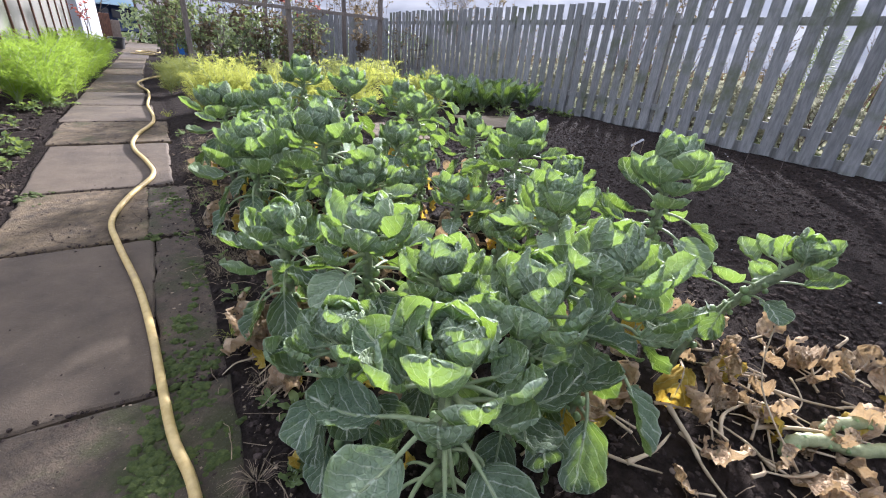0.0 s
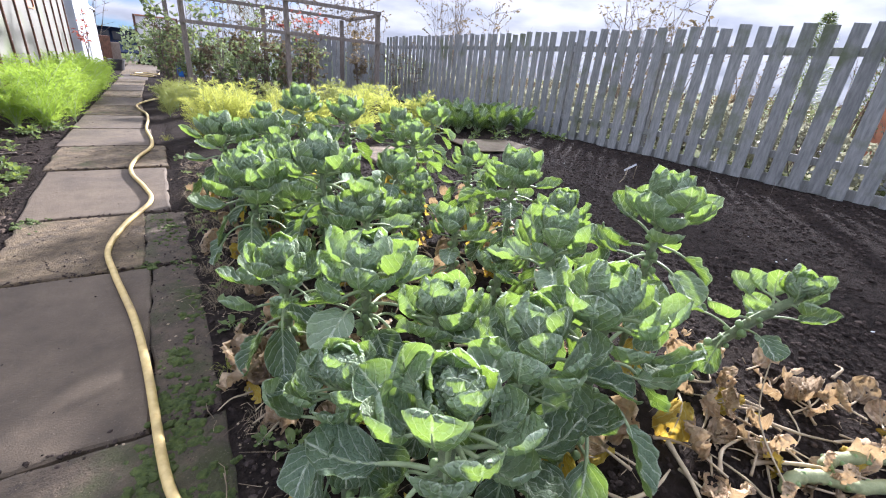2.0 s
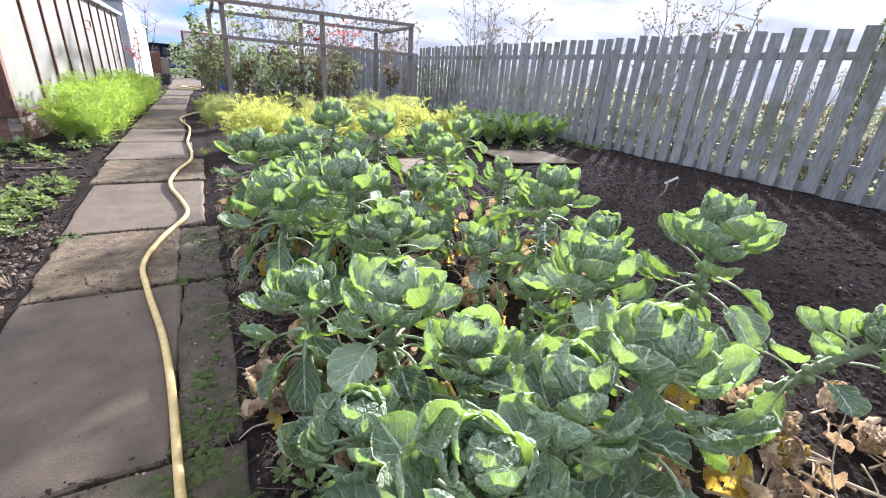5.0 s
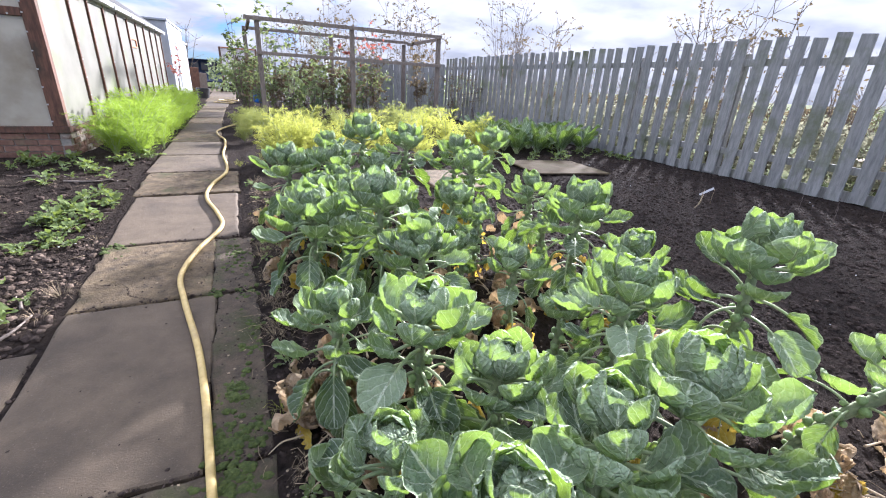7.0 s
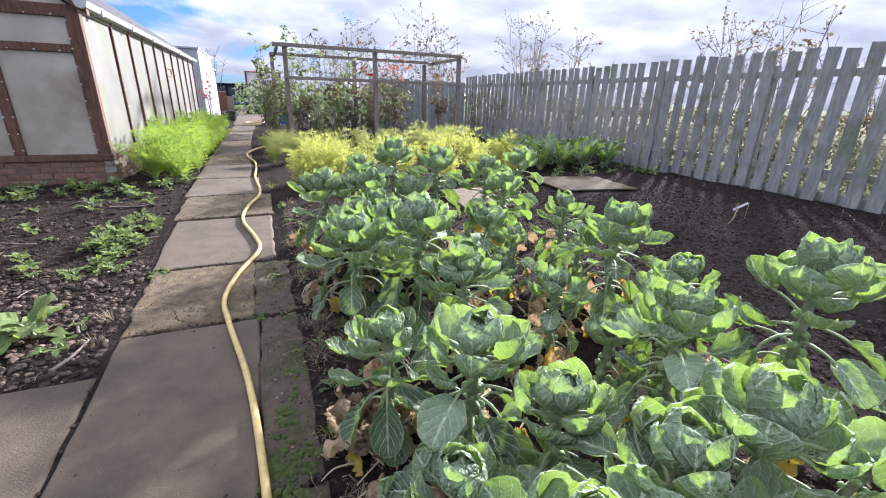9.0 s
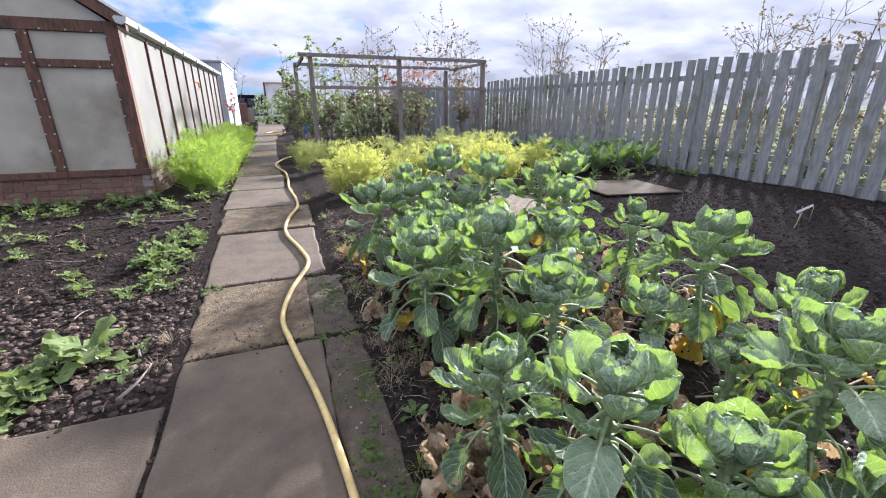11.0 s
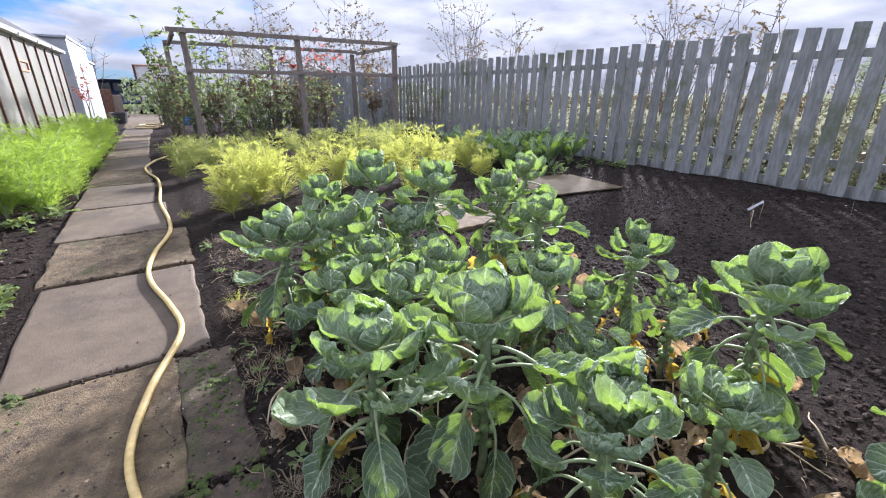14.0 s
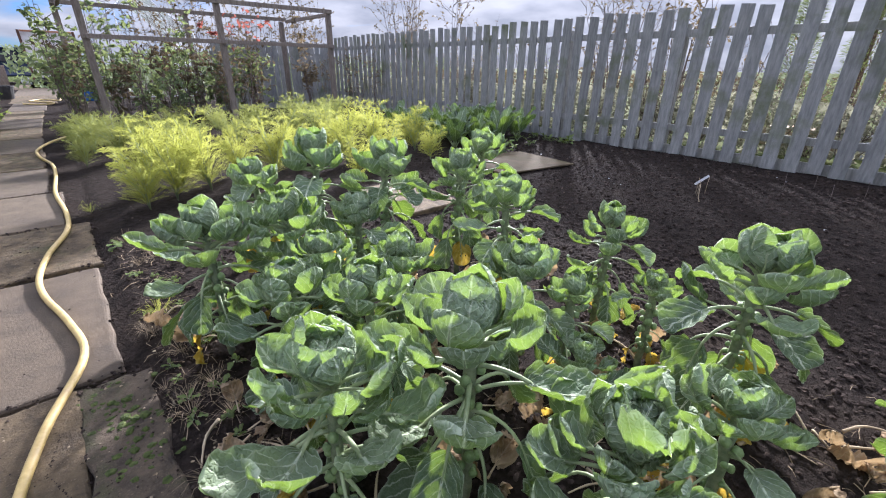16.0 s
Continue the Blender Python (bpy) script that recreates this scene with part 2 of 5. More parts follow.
MORTAR = surf("mortar", (0.22, 0.20, 0.17), (0.33, 0.30, 0.26), 30, 0.95, 0.6)
GUTTER = surf("white_plastic", (0.38, 0.38, 0.375), (0.49, 0.49, 0.48), 4, 0.45, 0.1, 30, (0.30, 0.31, 0.27), 3, (0.6, 0.75))
FENCE = surf("weathered_grey_timber", (0.17, 0.175, 0.17), (0.31, 0.31, 0.295), 7, 0.9, 0.6, 70, (0.13, 0.145, 0.085), 1.8, (0.52, 0.68), vary=0.16, stretch=(5, 5, 0.8))
POST = surf("grey_brown_post", (0.13, 0.105, 0.085), (0.24, 0.20, 0.165), 8, 0.9, 0.6, 70, vary=0.1, stretch=(5, 5, 1))
BOARD = surf("old_plywood", (0.085, 0.066, 0.040), (0.140, 0.108, 0.068), 5, 0.9, 0.3, 60, (0.10, 0.082, 0.045), 3, spec=0.1)
BARK = surf("grey_brown_bark", (0.08, 0.06, 0.05), (0.18, 0.145, 0.12), 15, 0.9, 0.6)
CANE = surf("pale_cane", (0.22, 0.17, 0.10), (0.36, 0.29, 0.18), 10, 0.85, 0.4)
# white paint with the blue-grey of the shed's shaded face in its colour
PAINT_W = surf("shade_tinted_white_boards", (0.33, 0.35, 0.38), (0.42, 0.435, 0.455), 2, 0.6, 0.2, 20, (0.34, 0.355, 0.37), 1.3)
WHITE = surf("weathered_white_panel", (0.62, 0.58, 0.56), (0.76, 0.72, 0.70), 2, 0.6, 0.2, 20, (0.5, 0.44, 0.4), 1.5)
VAN = surf("dark_blue_paint", (0.016, 0.026, 0.055), (0.026, 0.038, 0.075), 3, 0.25, 0.02)
TYRE = surf("black_rubber", (0.012, 0.012, 0.012), (0.025, 0.025, 0.025), 20, 0.8)
DARK_GLASS = surf("dark_window_glass", (0.012, 0.014, 0.018), (0.02, 0.022, 0.026), 2, 0.06, 0.0)
BLUE = surf("blue_plastic", (0.02, 0.10, 0.32), (0.035, 0.15, 0.42), 4, 0.4, 0.05)
BLACKP = surf("black_plastic", (0.015, 0.015, 0.016), (0.035, 0.035, 0.036), 8, 0.5, 0.1)
TERRA = surf("terracotta", (0.32, 0.13, 0.07), (0.44, 0.20, 0.11), 9, 0.85, 0.3)
ALU = surf("grey_aluminium_bar", (0.48, 0.50, 0.50), (0.62, 0.63, 0.63), 6, 0.45, 0.05, metal=0.3)
STRAW = surf("dry_stalk", (0.30, 0.23, 0.14), (0.48, 0.39, 0.25), 16, 0.9, 0.3, vary=0.15)
HAY = surf("brown_hay", (0.13, 0.095, 0.055), (0.29, 0.225, 0.14), 16, 0.9, 0.3, vary=0.2, island=0.4)
STALK = surf("sprout_stalk", (0.20, 0.26, 0.12), (0.33, 0.38, 0.20), 20, 0.6, 0.3, 80, vary=0.1)
LIMB = surf("stripped_green_stalk", (0.17, 0.19, 0.085), (0.29, 0.31, 0.15), 30, 0.7, 0.5, 90)
BUD = surf("sprout_bud", (0.13, 0.20, 0.07), (0.24, 0.32, 0.13), 60, 0.6, 0.3, 160, vary=0.2)
STEM = surf("scarred_green_stem", (0.12, 0.16, 0.08), (0.24, 0.27, 0.15), 40, 0.75, 0.6, 90)
LEAF = leafy("brassica_leaf", (0.172, 0.222, 0.142), (0.262, 0.322, 0.206), (0.54, 0.59, 0.43), (0.36, 0.58, 0.03), 0.24, 0.7)
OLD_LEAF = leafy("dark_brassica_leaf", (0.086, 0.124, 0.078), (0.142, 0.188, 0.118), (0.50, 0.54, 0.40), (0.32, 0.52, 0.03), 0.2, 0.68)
YELLOW = leafy("yellowing_leaf", (0.42, 0.27, 0.035), (0.55, 0.42, 0.08), (0.5, 0.48, 0.2), (0.75, 0.50, 0.06), 0.35, 0.65)
DEAD = leafy("dead_leaf", (0.24, 0.15, 0.085), (0.56, 0.43, 0.27), (0.46, 0.37, 0.25), (0.55, 0.38, 0.18), 0.25, 0.8, vary=0.35)
FERN = leafy("feathery_green", (0.10, 0.18, 0.028), (0.20, 0.285, 0.05), (0.3, 0.4, 0.1), (0.50, 0.68, 0.08), 0.45, 0.6, veins=False)
FERN_Y = leafy("feathery_yellow_green", (0.24, 0.25, 0.05), (0.37, 0.375, 0.09), (0.4, 0.4, 0.1), (0.70, 0.74, 0.16), 0.45, 0.6, veins=False)
SCRUB = leafy("dry_scrub_leaf", (0.17, 0.165, 0.115), (0.29, 0.28, 0.20), (0.3, 0.2, 0.1), (0.40, 0.40, 0.27), 0.32, 0.7, veins=False, vary=0.35)
FERN_D = leafy("feathery_olive", (0.15, 0.18, 0.05), (0.27, 0.285, 0.09), (0.3, 0.4, 0.1), (0.50, 0.54, 0.15), 0.45, 0.6, veins=False)
SHRUB = leafy("shrub_leaf", (0.085, 0.118, 0.065), (0.165, 0.205, 0.11), (0.2, 0.25, 0.1), (0.34, 0.41, 0.13), 0.34, 0.5, veins=False, vary=0.35)
AUTUMN = leafy("autumn_leaf", (0.095, 0.075, 0.050), (0.175, 0.140, 0.088), (0.3, 0.2, 0.1), (0.25, 0.19, 0.10), 0.3, 0.6, veins=False, vary=0.35)
RED = leafy("red_leaf", (0.20, 0.075, 0.055), (0.33, 0.12, 0.09), (0.4, 0.1, 0.1), (0.50, 0.16, 0.12), 0.4, 0.6, veins=False)
WEED = leafy("weed_leaf", (0.085, 0.125, 0.045), (0.165, 0.205, 0.080), (0.25, 0.34, 0.14), (0.34, 0.44, 0.07), 0.3, 0.6, veins=False, vary=0.4)


# ---- mesh helpers ----
def obj(name, bm, mats, parent=None, label="", smooth=False):
    me = bpy.data.meshes.new(name)
    if smooth:
        for f in bm.faces:
            f.smooth = True
    bm.to_mesh(me)
    bm.free()
    for m in mats if isinstance(mats, (list, tuple)) else (mats,):
        me.materials.append(m)
    ob = new(name, me)
    if parent:
        ob.parent = parent
    if label:
        ob["label"] = label
    return ob


def part(name, bm, mats, parent, label="", smooth=False):
    return obj(name, bm, mats, parent, label, smooth)


def share(name, me, parent, m):
    ob = new(name, me)
    ob.parent = parent
    ob.matrix_local = m
    return ob


def thing(name, label, category, at=(0, 0, 0), group="", kind=""):
    e = new(name)
    e.location = at
    e.empty_display_size = 0.1
    return tagged(e, label, category, group, kind)


def box(bm, x0, x1, y0, y1, z0, z1, m=None):
    vs = [bm.verts.new((x, y, z)) for z in (z0, z1) for x, y in ((x0, y0), (x1, y0), (x1, y1), (x0, y1))]
    for f in ((3, 2, 1, 0), (4, 5, 6, 7), (0, 1, 5, 4), (1, 2, 6, 5), (2, 3, 7, 6), (3, 0, 4, 7)):
        bm.faces.new([vs[i] for i in f])
    if m is not None:
        for v in vs:
            v.co = m @ v.co
    return vs


def soft_box(x0, x1, y0, y1, z0, z1, r=0.006):
    bm = bmesh.new()
    box(bm, x0, x1, y0, y1, z0, z1)
    bmesh.ops.bevel(bm, geom=bm.edges[:], offset=r, segments=2, affect="EDGES", profile=0.6)
    return bm


def tube(bm, pts, radii, n=6, mat=0, cap=True):
    pts = [Vector(p) for p in pts]
    rings = []
    side = None
    for i, p in enumerate(pts):
        d = (pts[min(i + 1, len(pts) - 1)] - pts[max(i - 1, 0)]).normalized()
        if side is None:
            side = d.orthogonal().normalized()
        side = (side - d * side.dot(d)).normalized()
        up = d.cross(side)
        r = radii[i] if isinstance(radii, (list, tuple)) else radii
        rings.append([bm.verts.new(p + (side * math.cos(2 * math.pi * k / n) + up * math.sin(2 * math.pi * k / n)) * r) for k in range(n)])
    for a, b in zip(rings, rings[1:]):
        for k in range(n):
            f = bm.faces.new((a[k], a[(k + 1) % n], b[(k + 1) % n], b[k]))
            f.material_index, f.smooth = mat, True
    if cap:
        for r in (rings[0][::-1], rings[-1]):
            bm.faces.new(r).material_index = mat


def smoothstep(a, b, x):
    t = min(1, max(0, (x - a) / (b - a)))
    return t * t * (3 - 2 * t)


def slope(y):
    return 0.05 * (min(max(y, -3), 6) - 6)


def base_z(x, y):
    """Height of the bare ground: the plot rises gently along the path and levels out."""
    g = slope(y)
    if x > 0.45:
        t = smoothstep(1.6, 5.0, x)
        g = (g + 0.03 * smoothstep(0.45, 0.8, x)) * (1 - t) + 0.03 * t
    elif x < -0.6:
        g -= 0.02
    return g


def ground_z(x, y):
    near = 1 - smoothstep(25, 60, abs(x) + abs(y))
    lump = noise.noise((x * 2.1, y * 2.1, 0.3)) * 0.022 + noise.noise((x * 7, y * 7, 1.7)) * 0.014
    lump *= smoothstep(0.42, 0.62, x) if x > 0 else smoothstep(-0.62, -0.8, x)
    return base_z(x, y) + lump * near - (0.03 if -0.50 < x < 0.38 and y < 30 else 0.012 if -0.68 < x < 0.44 and y < 30 else 0.0)


# ---- ground, path, hose ----
def steps(a, b, d):
    return [a + d * i for i in range(int(round((b - a) / d)) + 1)]


gx = [-600, -250, -100, -50, -30, -20, -14, -10, -7, -5.5] + steps(-4.5, -2.6, 0.12) + steps(-2.5, 3.5, 0.05) + steps(3.6, 7.2, 0.09) + [7.6, 8.5, 10, 14, 20, 30, 50, 100, 250, 600]
gy = [-600, -250, -100, -50, -20, -10, -5, -3, -2, -1.2] + steps(-0.6, 6.5, 0.05) + steps(6.6, 12, 0.12) + [12.6, 13.4, 14.4, 16, 18, 21, 25, 30, 40, 60, 100, 250, 600]
bm = bmesh.new()
grid = [[bm.verts.new((x, y, ground_z(x, y))) for x in gx] for y in gy]
for j in range(len(gy) - 1):
    for i in range(len(gx) - 1):
        f = bm.faces.new((grid[j][i], grid[j][i + 1], grid[j + 1][i + 1], grid[j + 1][i]))
        cx, cy = (gx[i] + gx[i + 1]) / 2, (gy[j] + gy[j + 1]) / 2
        f.material_index = 1 if (cx > 7.1 or cx < -8 or cy > 36 or cy < -5) else 0
        f.smooth = True
tagged(obj("ground", bm, [SOIL, GRASS]), "dark crumbly garden soil with rough grass beyond the plot", "ground", kind="structure")


def slab_mesh(x0, x1, y0, y1, h=0.06, seed=0, rag=0.012):
    """A paving slab with a worn, slightly uneven outline and rounded arris."""
    r = random.Random(seed)
    n = 10
    ring = []
    for (ax, ay), (bx, by) in (((x0, y0), (x1, y0)), ((x1, y0), (x1, y1)), ((x1, y1), (x0, y1)), ((x0, y1), (x0, y0))):
        for k in range(n):
            t = k / n
            ring.append((ax + (bx - ax) * t + r.uniform(-rag, rag), ay + (by - ay) * t + r.uniform(-rag, rag)))
    cx, cy = (x0 + x1) / 2, (y0 + y1) / 2
    bm = bmesh.new()
    rows = []
    for inset, dz in ((0, -h), (0, -0.012), (0.008, -0.003), (0.02, 0.0)):
        rows.append([bm.verts.new((x + (cx - x) / max(0.2, abs(x1 - x0)) * 2 * inset, y + (cy - y) / max(0.2, abs(y1 - y0)) * 2 * inset, slope(y) + dz)) for x, y in ring])
    for a, b in zip(rows, rows[1:]):
        for k in range(len(ring)):
            bm.faces.new((a[k], a[(k + 1) % len(ring)], b[(k + 1) % len(ring)], b[k]))
    bm.faces.new(rows[-1])
    return bm


path = thing("pavement", "garden path of large worn concrete slabs with mossy edges", "path", kind="structure")
SLABS = [(-0.56, 0.40, -1.6, 0.45, 1), (-0.55, 0.42, 0.47, 1.86, 1), (-0.53, 0.19, 1.88, 3.15, 0), (0.194, 0.42, 1.885, 3.14, 1),
         (-0.53, 0.16, 3.175, 4.05, 1), (0.166, 0.41, 3.18, 4.03, 1), (-0.55, 0.32, 4.07, 5.25, 0), (-0.58, 0.34, 5.31, 6.20, 1),
         (-0.62, 0.20, 6.23, 7.40, 0), (-0.64, 0.10, 7.43, 8.75, 0), (-0.66, 0.06, 8.78, 10.1, 1), (-0.66, 0.03, 10.13, 11.6, 0),
         (-0.67, 0.0, 11.63, 13.2, 1), (-0.67, 0.0, 13.23, 15.0, 0), (-0.68, 0.0, 15.03, 17.2, 1), (-0.7, 0.05, 17.23, 20.0, 0), (-0.8, 0.3, 20.03, 24.0, 1), (-0.9, 0.5, 24.04, 29.0, 0), (-1.2, 0.8, 29.04, 36.0, 1),
         (-1.75, -0.548, 1.35, 2.83, 0), (0.46, 0.86, 4.45, 5.2, 0)]
for k, (x0, x1, y0, y1, worn) in enumerate(SLABS):
    part("slab", slab_mesh(x0, x1, y0, y1, seed=k, rag=0.014 if worn else 0.007), EDGE_SLAB if x0 > 0.15 or y1 < 1.9 else ROUGH_SLAB if worn else SLAB, path)

loose_slab = obj("paving_slab", slab_mesh(2.35, 2.98, 4.72, 5.55, seed=40, rag=0.006), ROUGH_SLAB)
loose_slab.location.z = 0.085
tagged(loose_slab, "pinkish brown concrete slab lying among the plants", "paving slab")

HOSE = [(0.30, 0.35), (0.29, 0.9), (0.28, 1.39), (0.23, 1.66), (0.185, 2.17), (0.13, 2.6), (0.03, 3.10), (-0.015, 3.44), (0.06, 3.83), (0.20, 4.25), (0.16, 4.6), (0.07, 4.97), (0.05, 5.25),
        (0.10, 5.6), (0.205, 6.0), (0.21, 6.5), (0.15, 7.3), (0.16, 8.2), (0.13, 8.9), (0.02, 9.5), (-0.02, 10.1), (0.08, 10.7), (0.19, 11.07), (0.32, 11.4)]


def spline(pts, per=6):
    out = []
    for i in range(len(pts) - 1):
        p = [pts[max(i - 1, 0)], pts[i], pts[i + 1], pts[min(i + 2, len(pts) - 1)]]
        for k in range(per):
            t = k / per
            out.append(tuple(0.5 * (2 * p[1][c] + (p[2][c] - p[0][c]) * t + (2 * p[0][c] - 5 * p[1][c] + 4 * p[2][c] - p[3][c]) * t * t + (3 * p[1][c] - p[0][c] - 3 * p[2][c] + p[3][c]) * t ** 3) for c in range(len(p[0]))))
    return out + [tuple(pts[-1])]


bm = bmesh.new()
tube(bm, [(x, y, slope(y) + 0.0165) for x, y in spline(HOSE)], 0.0165, 10)
tagged(obj("garden_hose", bm, HOSE_M), "long pale yellow garden hose snaking along the path", "hose")
bm = bmesh.new()
tube(bm, [(x, y, slope(y) + 0.02) for x, y in spline([(-0.45, 19.5), (0.1, 19.0), (0.2, 19.8), (-0.35, 20.6), (0.0, 21.3), (0.35, 20.6), (0.4, 21.6)])], 0.02, 8)
tagged(obj("garden_hose", bm, HOSE_M), "loose coil of pale hose lying on the far path", "hose")

# ---- glazed lean greenhouse beside the path ----
gh = thing("greenhouse", "long timber greenhouse with clouded white sheets on a low brick wall", "greenhouse", (0, 0, 0))
GX0, GX1, GY0, GY1, EAVE, RIDGE = -4.7, -1.56, 7.5, 17.2, 2.10, 3.25
GMID = (GX0 + GX1) / 2
bm = bmesh.new()
box(bm, GX1 - 0.20, GX1 - 0.012, GY0 + 0.012, GY1, -0.12, 0.28)
box(bm, GX0, GX1 - 0.2, GY0 + 0.012, GY0 + 0.2, -0.12, 0.28)
part("plinth", bm, MORTAR, gh, "mortar core of the low brick wall")


def frame_bar(x0, x1, y0, y1, z0, z1, name="bar", label=""):
    return part(name, soft_box(x0, x1, y0, y1, z0, z1), TIMBER, gh, label)


frame_bar(GX0, GX1 + 0.02, GY0 - 0.03, GY0 + 0.10, 0.285, 0.36, "sill")
frame_bar(GX1 - 0.08, GX1 + 0.02, GY0 + 0.11, GY1, 0.285, 0.34, "sill")
frame_bar(GX1 - 0.15, GX1, GY0, GY0 + 0.10, 0.362, EAVE, "corner_post")
frame_bar(GX0, GX0 + 0.15, GY0, GY0 + 0.10, 0.362, EAVE, "corner_post")
frame_bar(GX0 + 0.152, GX1 - 0.152, GY0 + 0.004, GY0 + 0.09, EAVE - 0.13, EAVE, "top_rail")
for x in (-2.50, -3.55):
    frame_bar(x - 0.055, x + 0.055, GY0 - 0.004, GY0 + 0.08, 0.364, EAVE - 0.132, "mullion")
for x0, x1 in ((-2.443, GX1 - 0.152), (-3.493, -2.557), (GX0 + 0.152, -3.607)):
    frame_bar(x0, x1, GY0 + 0.006, GY0 + 0.07, 1.58, 1.67, "transom")
    for z0, z1 in ((0.362, 1.578), (1.672, EAVE - 0.132)):
        part("pane", soft_box(x0, x1, GY0 + 0.035, GY0 + 0.048, z0, z1, 0.002), GLAZE, gh, "clouded white glazing sheet, backlight in its colour")
        bm = bmesh.new()
        for x in (x0 - 0.012, x1 + 0.012):
            for k in range(1 + int((z1 - z0) / 0.2)):
                z = z0 + 0.06 + 0.2 * k
                box(bm, x - 0.008, x + 0.008, GY0 - 0.012, GY0 + 0.002, z - 0.008, z + 0.008)
        for k in range(3):
            x = x0 + (x1 - x0) * (k + 0.5) / 3
            box(bm, x - 0.008, x + 0.008, GY0 - 0.002, GY0 + 0.0065, z1 + 0.01, z1 + 0.026)
        part("fixing", bm, GUTTER, gh, "small white screw caps")["kind"] = "stuff"
# gable triangle and roof
bm = bmesh.new()
for a, b, c in (((GX0 + 0.1, EAVE + 0.004), (GX1 - 0.1, EAVE + 0.004), (GMID, RIDGE - 0.08)),):
    f0 = [bm.verts.new((x, GY0 + 0.03, z)) for x, z in (a, b, c)]
    f1 = [bm.verts.new((x, GY0 + 0.045, z)) for x, z in (a, b, c)]
    bm.faces.new(f0); bm.faces.new(f1[::-1])
    for k in range(3):
        bm.faces.new((f0[k], f1[k], f1[(k + 1) % 3], f0[(k + 1) % 3]))
part("gable_pane", bm, GLAZE, gh)
for sx in (-1, 1):
    edge = GX1 + 0.10 if sx > 0 else GX0 - 0.10
    bm = bmesh.new()
    run = edge - GMID
    drop = RIDGE - EAVE
    vs = box(bm, 0, abs(run), GY0 - 0.06, GY0 + 0.04, -0.10, 0.03)
    for v in vs:
        t = v.co.x / abs(run)
        v.co = Vector((GMID + run * t, v.co.y, RIDGE - drop * t * 1.0 + v.co.z))
    part("barge_board", bm, TIMBER, gh)
    bm = bmesh.new()
    vs = box(bm, 0, abs(run), GY0 - 0.05, GY1 + 0.05, 0.035, 0.055)
    for v in vs:
        t = v.co.x / abs(run)
        v.co = Vector((GMID + run * t, v.co.y, RIDGE - drop * t + v.co.z))
    part("roof_sheet", bm, FELT, gh, "dark felted roof slope")
# side wall: sheets between dark battens
EDGES = [GY0 + 0.10] + [8.72 + 0.94 * k for k in range(9)] + [GY1 - 0.03]
for y0, y1 in zip(EDGES, EDGES[1:]):
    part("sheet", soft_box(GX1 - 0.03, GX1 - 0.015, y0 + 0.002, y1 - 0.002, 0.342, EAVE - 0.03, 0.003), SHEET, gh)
    part("batten", soft_box(GX1 - 0.014, GX1 + 0.016, y1 - 0.022, y1 + 0.022, 0.342, EAVE - 0.03, 0.004), TIMBER, gh)
    bm = bmesh.new()
    for j in range(7):
        z = 0.45 + 0.24 * j
        box(bm, GX1 + 0.017, GX1 + 0.024, y1 - 0.009, y1 + 0.009, z - 0.009, z + 0.009)
    part("fixing", bm, GUTTER, gh)["kind"] = "stuff"
VY0, VY1 = 12.52, 13.16
for z0, z1 in ((1.66, 1.70), (1.50, 1.53)):
    part("vent_frame", soft_box(GX1 - 0.013, GX1 + 0.012, VY0, VY1, z0, z1, 0.003), TERRA, gh, "small orange vent frame")
for y in (VY0, VY1 - 0.03):
    part("vent_frame", soft_box(GX1 - 0.013, GX1 + 0.011, y, y + 0.03, 1.532, 1.658, 0.003), TERRA, gh)
bm = bmesh.new()
prof = [(-0.02, 0.0), (0.0, -0.055), (0.05, -0.075), (0.10, -0.055), (0.12, 0.01), (0.11, 0.012), (0.0, 0.02)]
ends = [[bm.verts.new((GX1 + 0.02 + px, y, EAVE + 0.03 + pz)) for px, pz in prof] for y in (GY0 - 0.115, GY1 + 0.1)]
for k in range(len(prof)):
    bm.faces.new((ends[0][k], ends[0][(k + 1) % len(prof)], ends[1][(k + 1) % len(prof)], ends[1][k]))
bm.faces.new(ends[0]); bm.faces.new(ends[1][::-1])
part("gutter", bm, GUTTER, gh, "pale grey plastic gutter")
part("fascia", soft_box(GX1 - 0.013, GX1 + 0.008, GY0 + 0.002, GY1 - 0.002, EAVE - 0.075, EAVE + 0.04, 0.003), GUTTER, gh)
for k in range(7):
    part("bracket", soft_box(GX1 - 0.01, GX1 + 0.145, GY0 + 0.4 + k * 1.5, GY0 + 0.44 + k * 1.5, EAVE - 0.055, EAVE + 0.05, 0.004), GUTTER, gh)
bm = bmesh.new()
box(bm, GX0, GX1 - 0.05, GY1 - 0.05, GY1, 0.3, EAVE)
box(bm, GX0, GX0 + 0.02, GY0 + 0.11, GY1 - 0.06, 0.3, EAVE)
part("back_sheet", bm, SHEET, gh)


# ---- picket fence along the plot ----
def picket_mesh(seed, w=0.150, h=1.84, t=0.022):
    r = random.Random(seed)
    bm = soft_box(-t / 2, t / 2, -w / 2, w / 2, 0, h, 0.004)
    for v in bm.verts:
        v.co.x += 0.012 * math.sin(v.co.z * 1.7 + seed) + r.uniform(-0.001, 0.001)
        v.co.y += 0.004 * math.sin(v.co.z * 2.3 + seed * 2)
        if v.co.z > h * 0.9:
            v.co.z += v.co.y * r.uniform(0.02, 0.12) + 0.004 * seed
    me = bpy.data.meshes.new("picket")
    bm.to_mesh(me)
    bm.free()
    me.materials.append(FENCE)
    return me


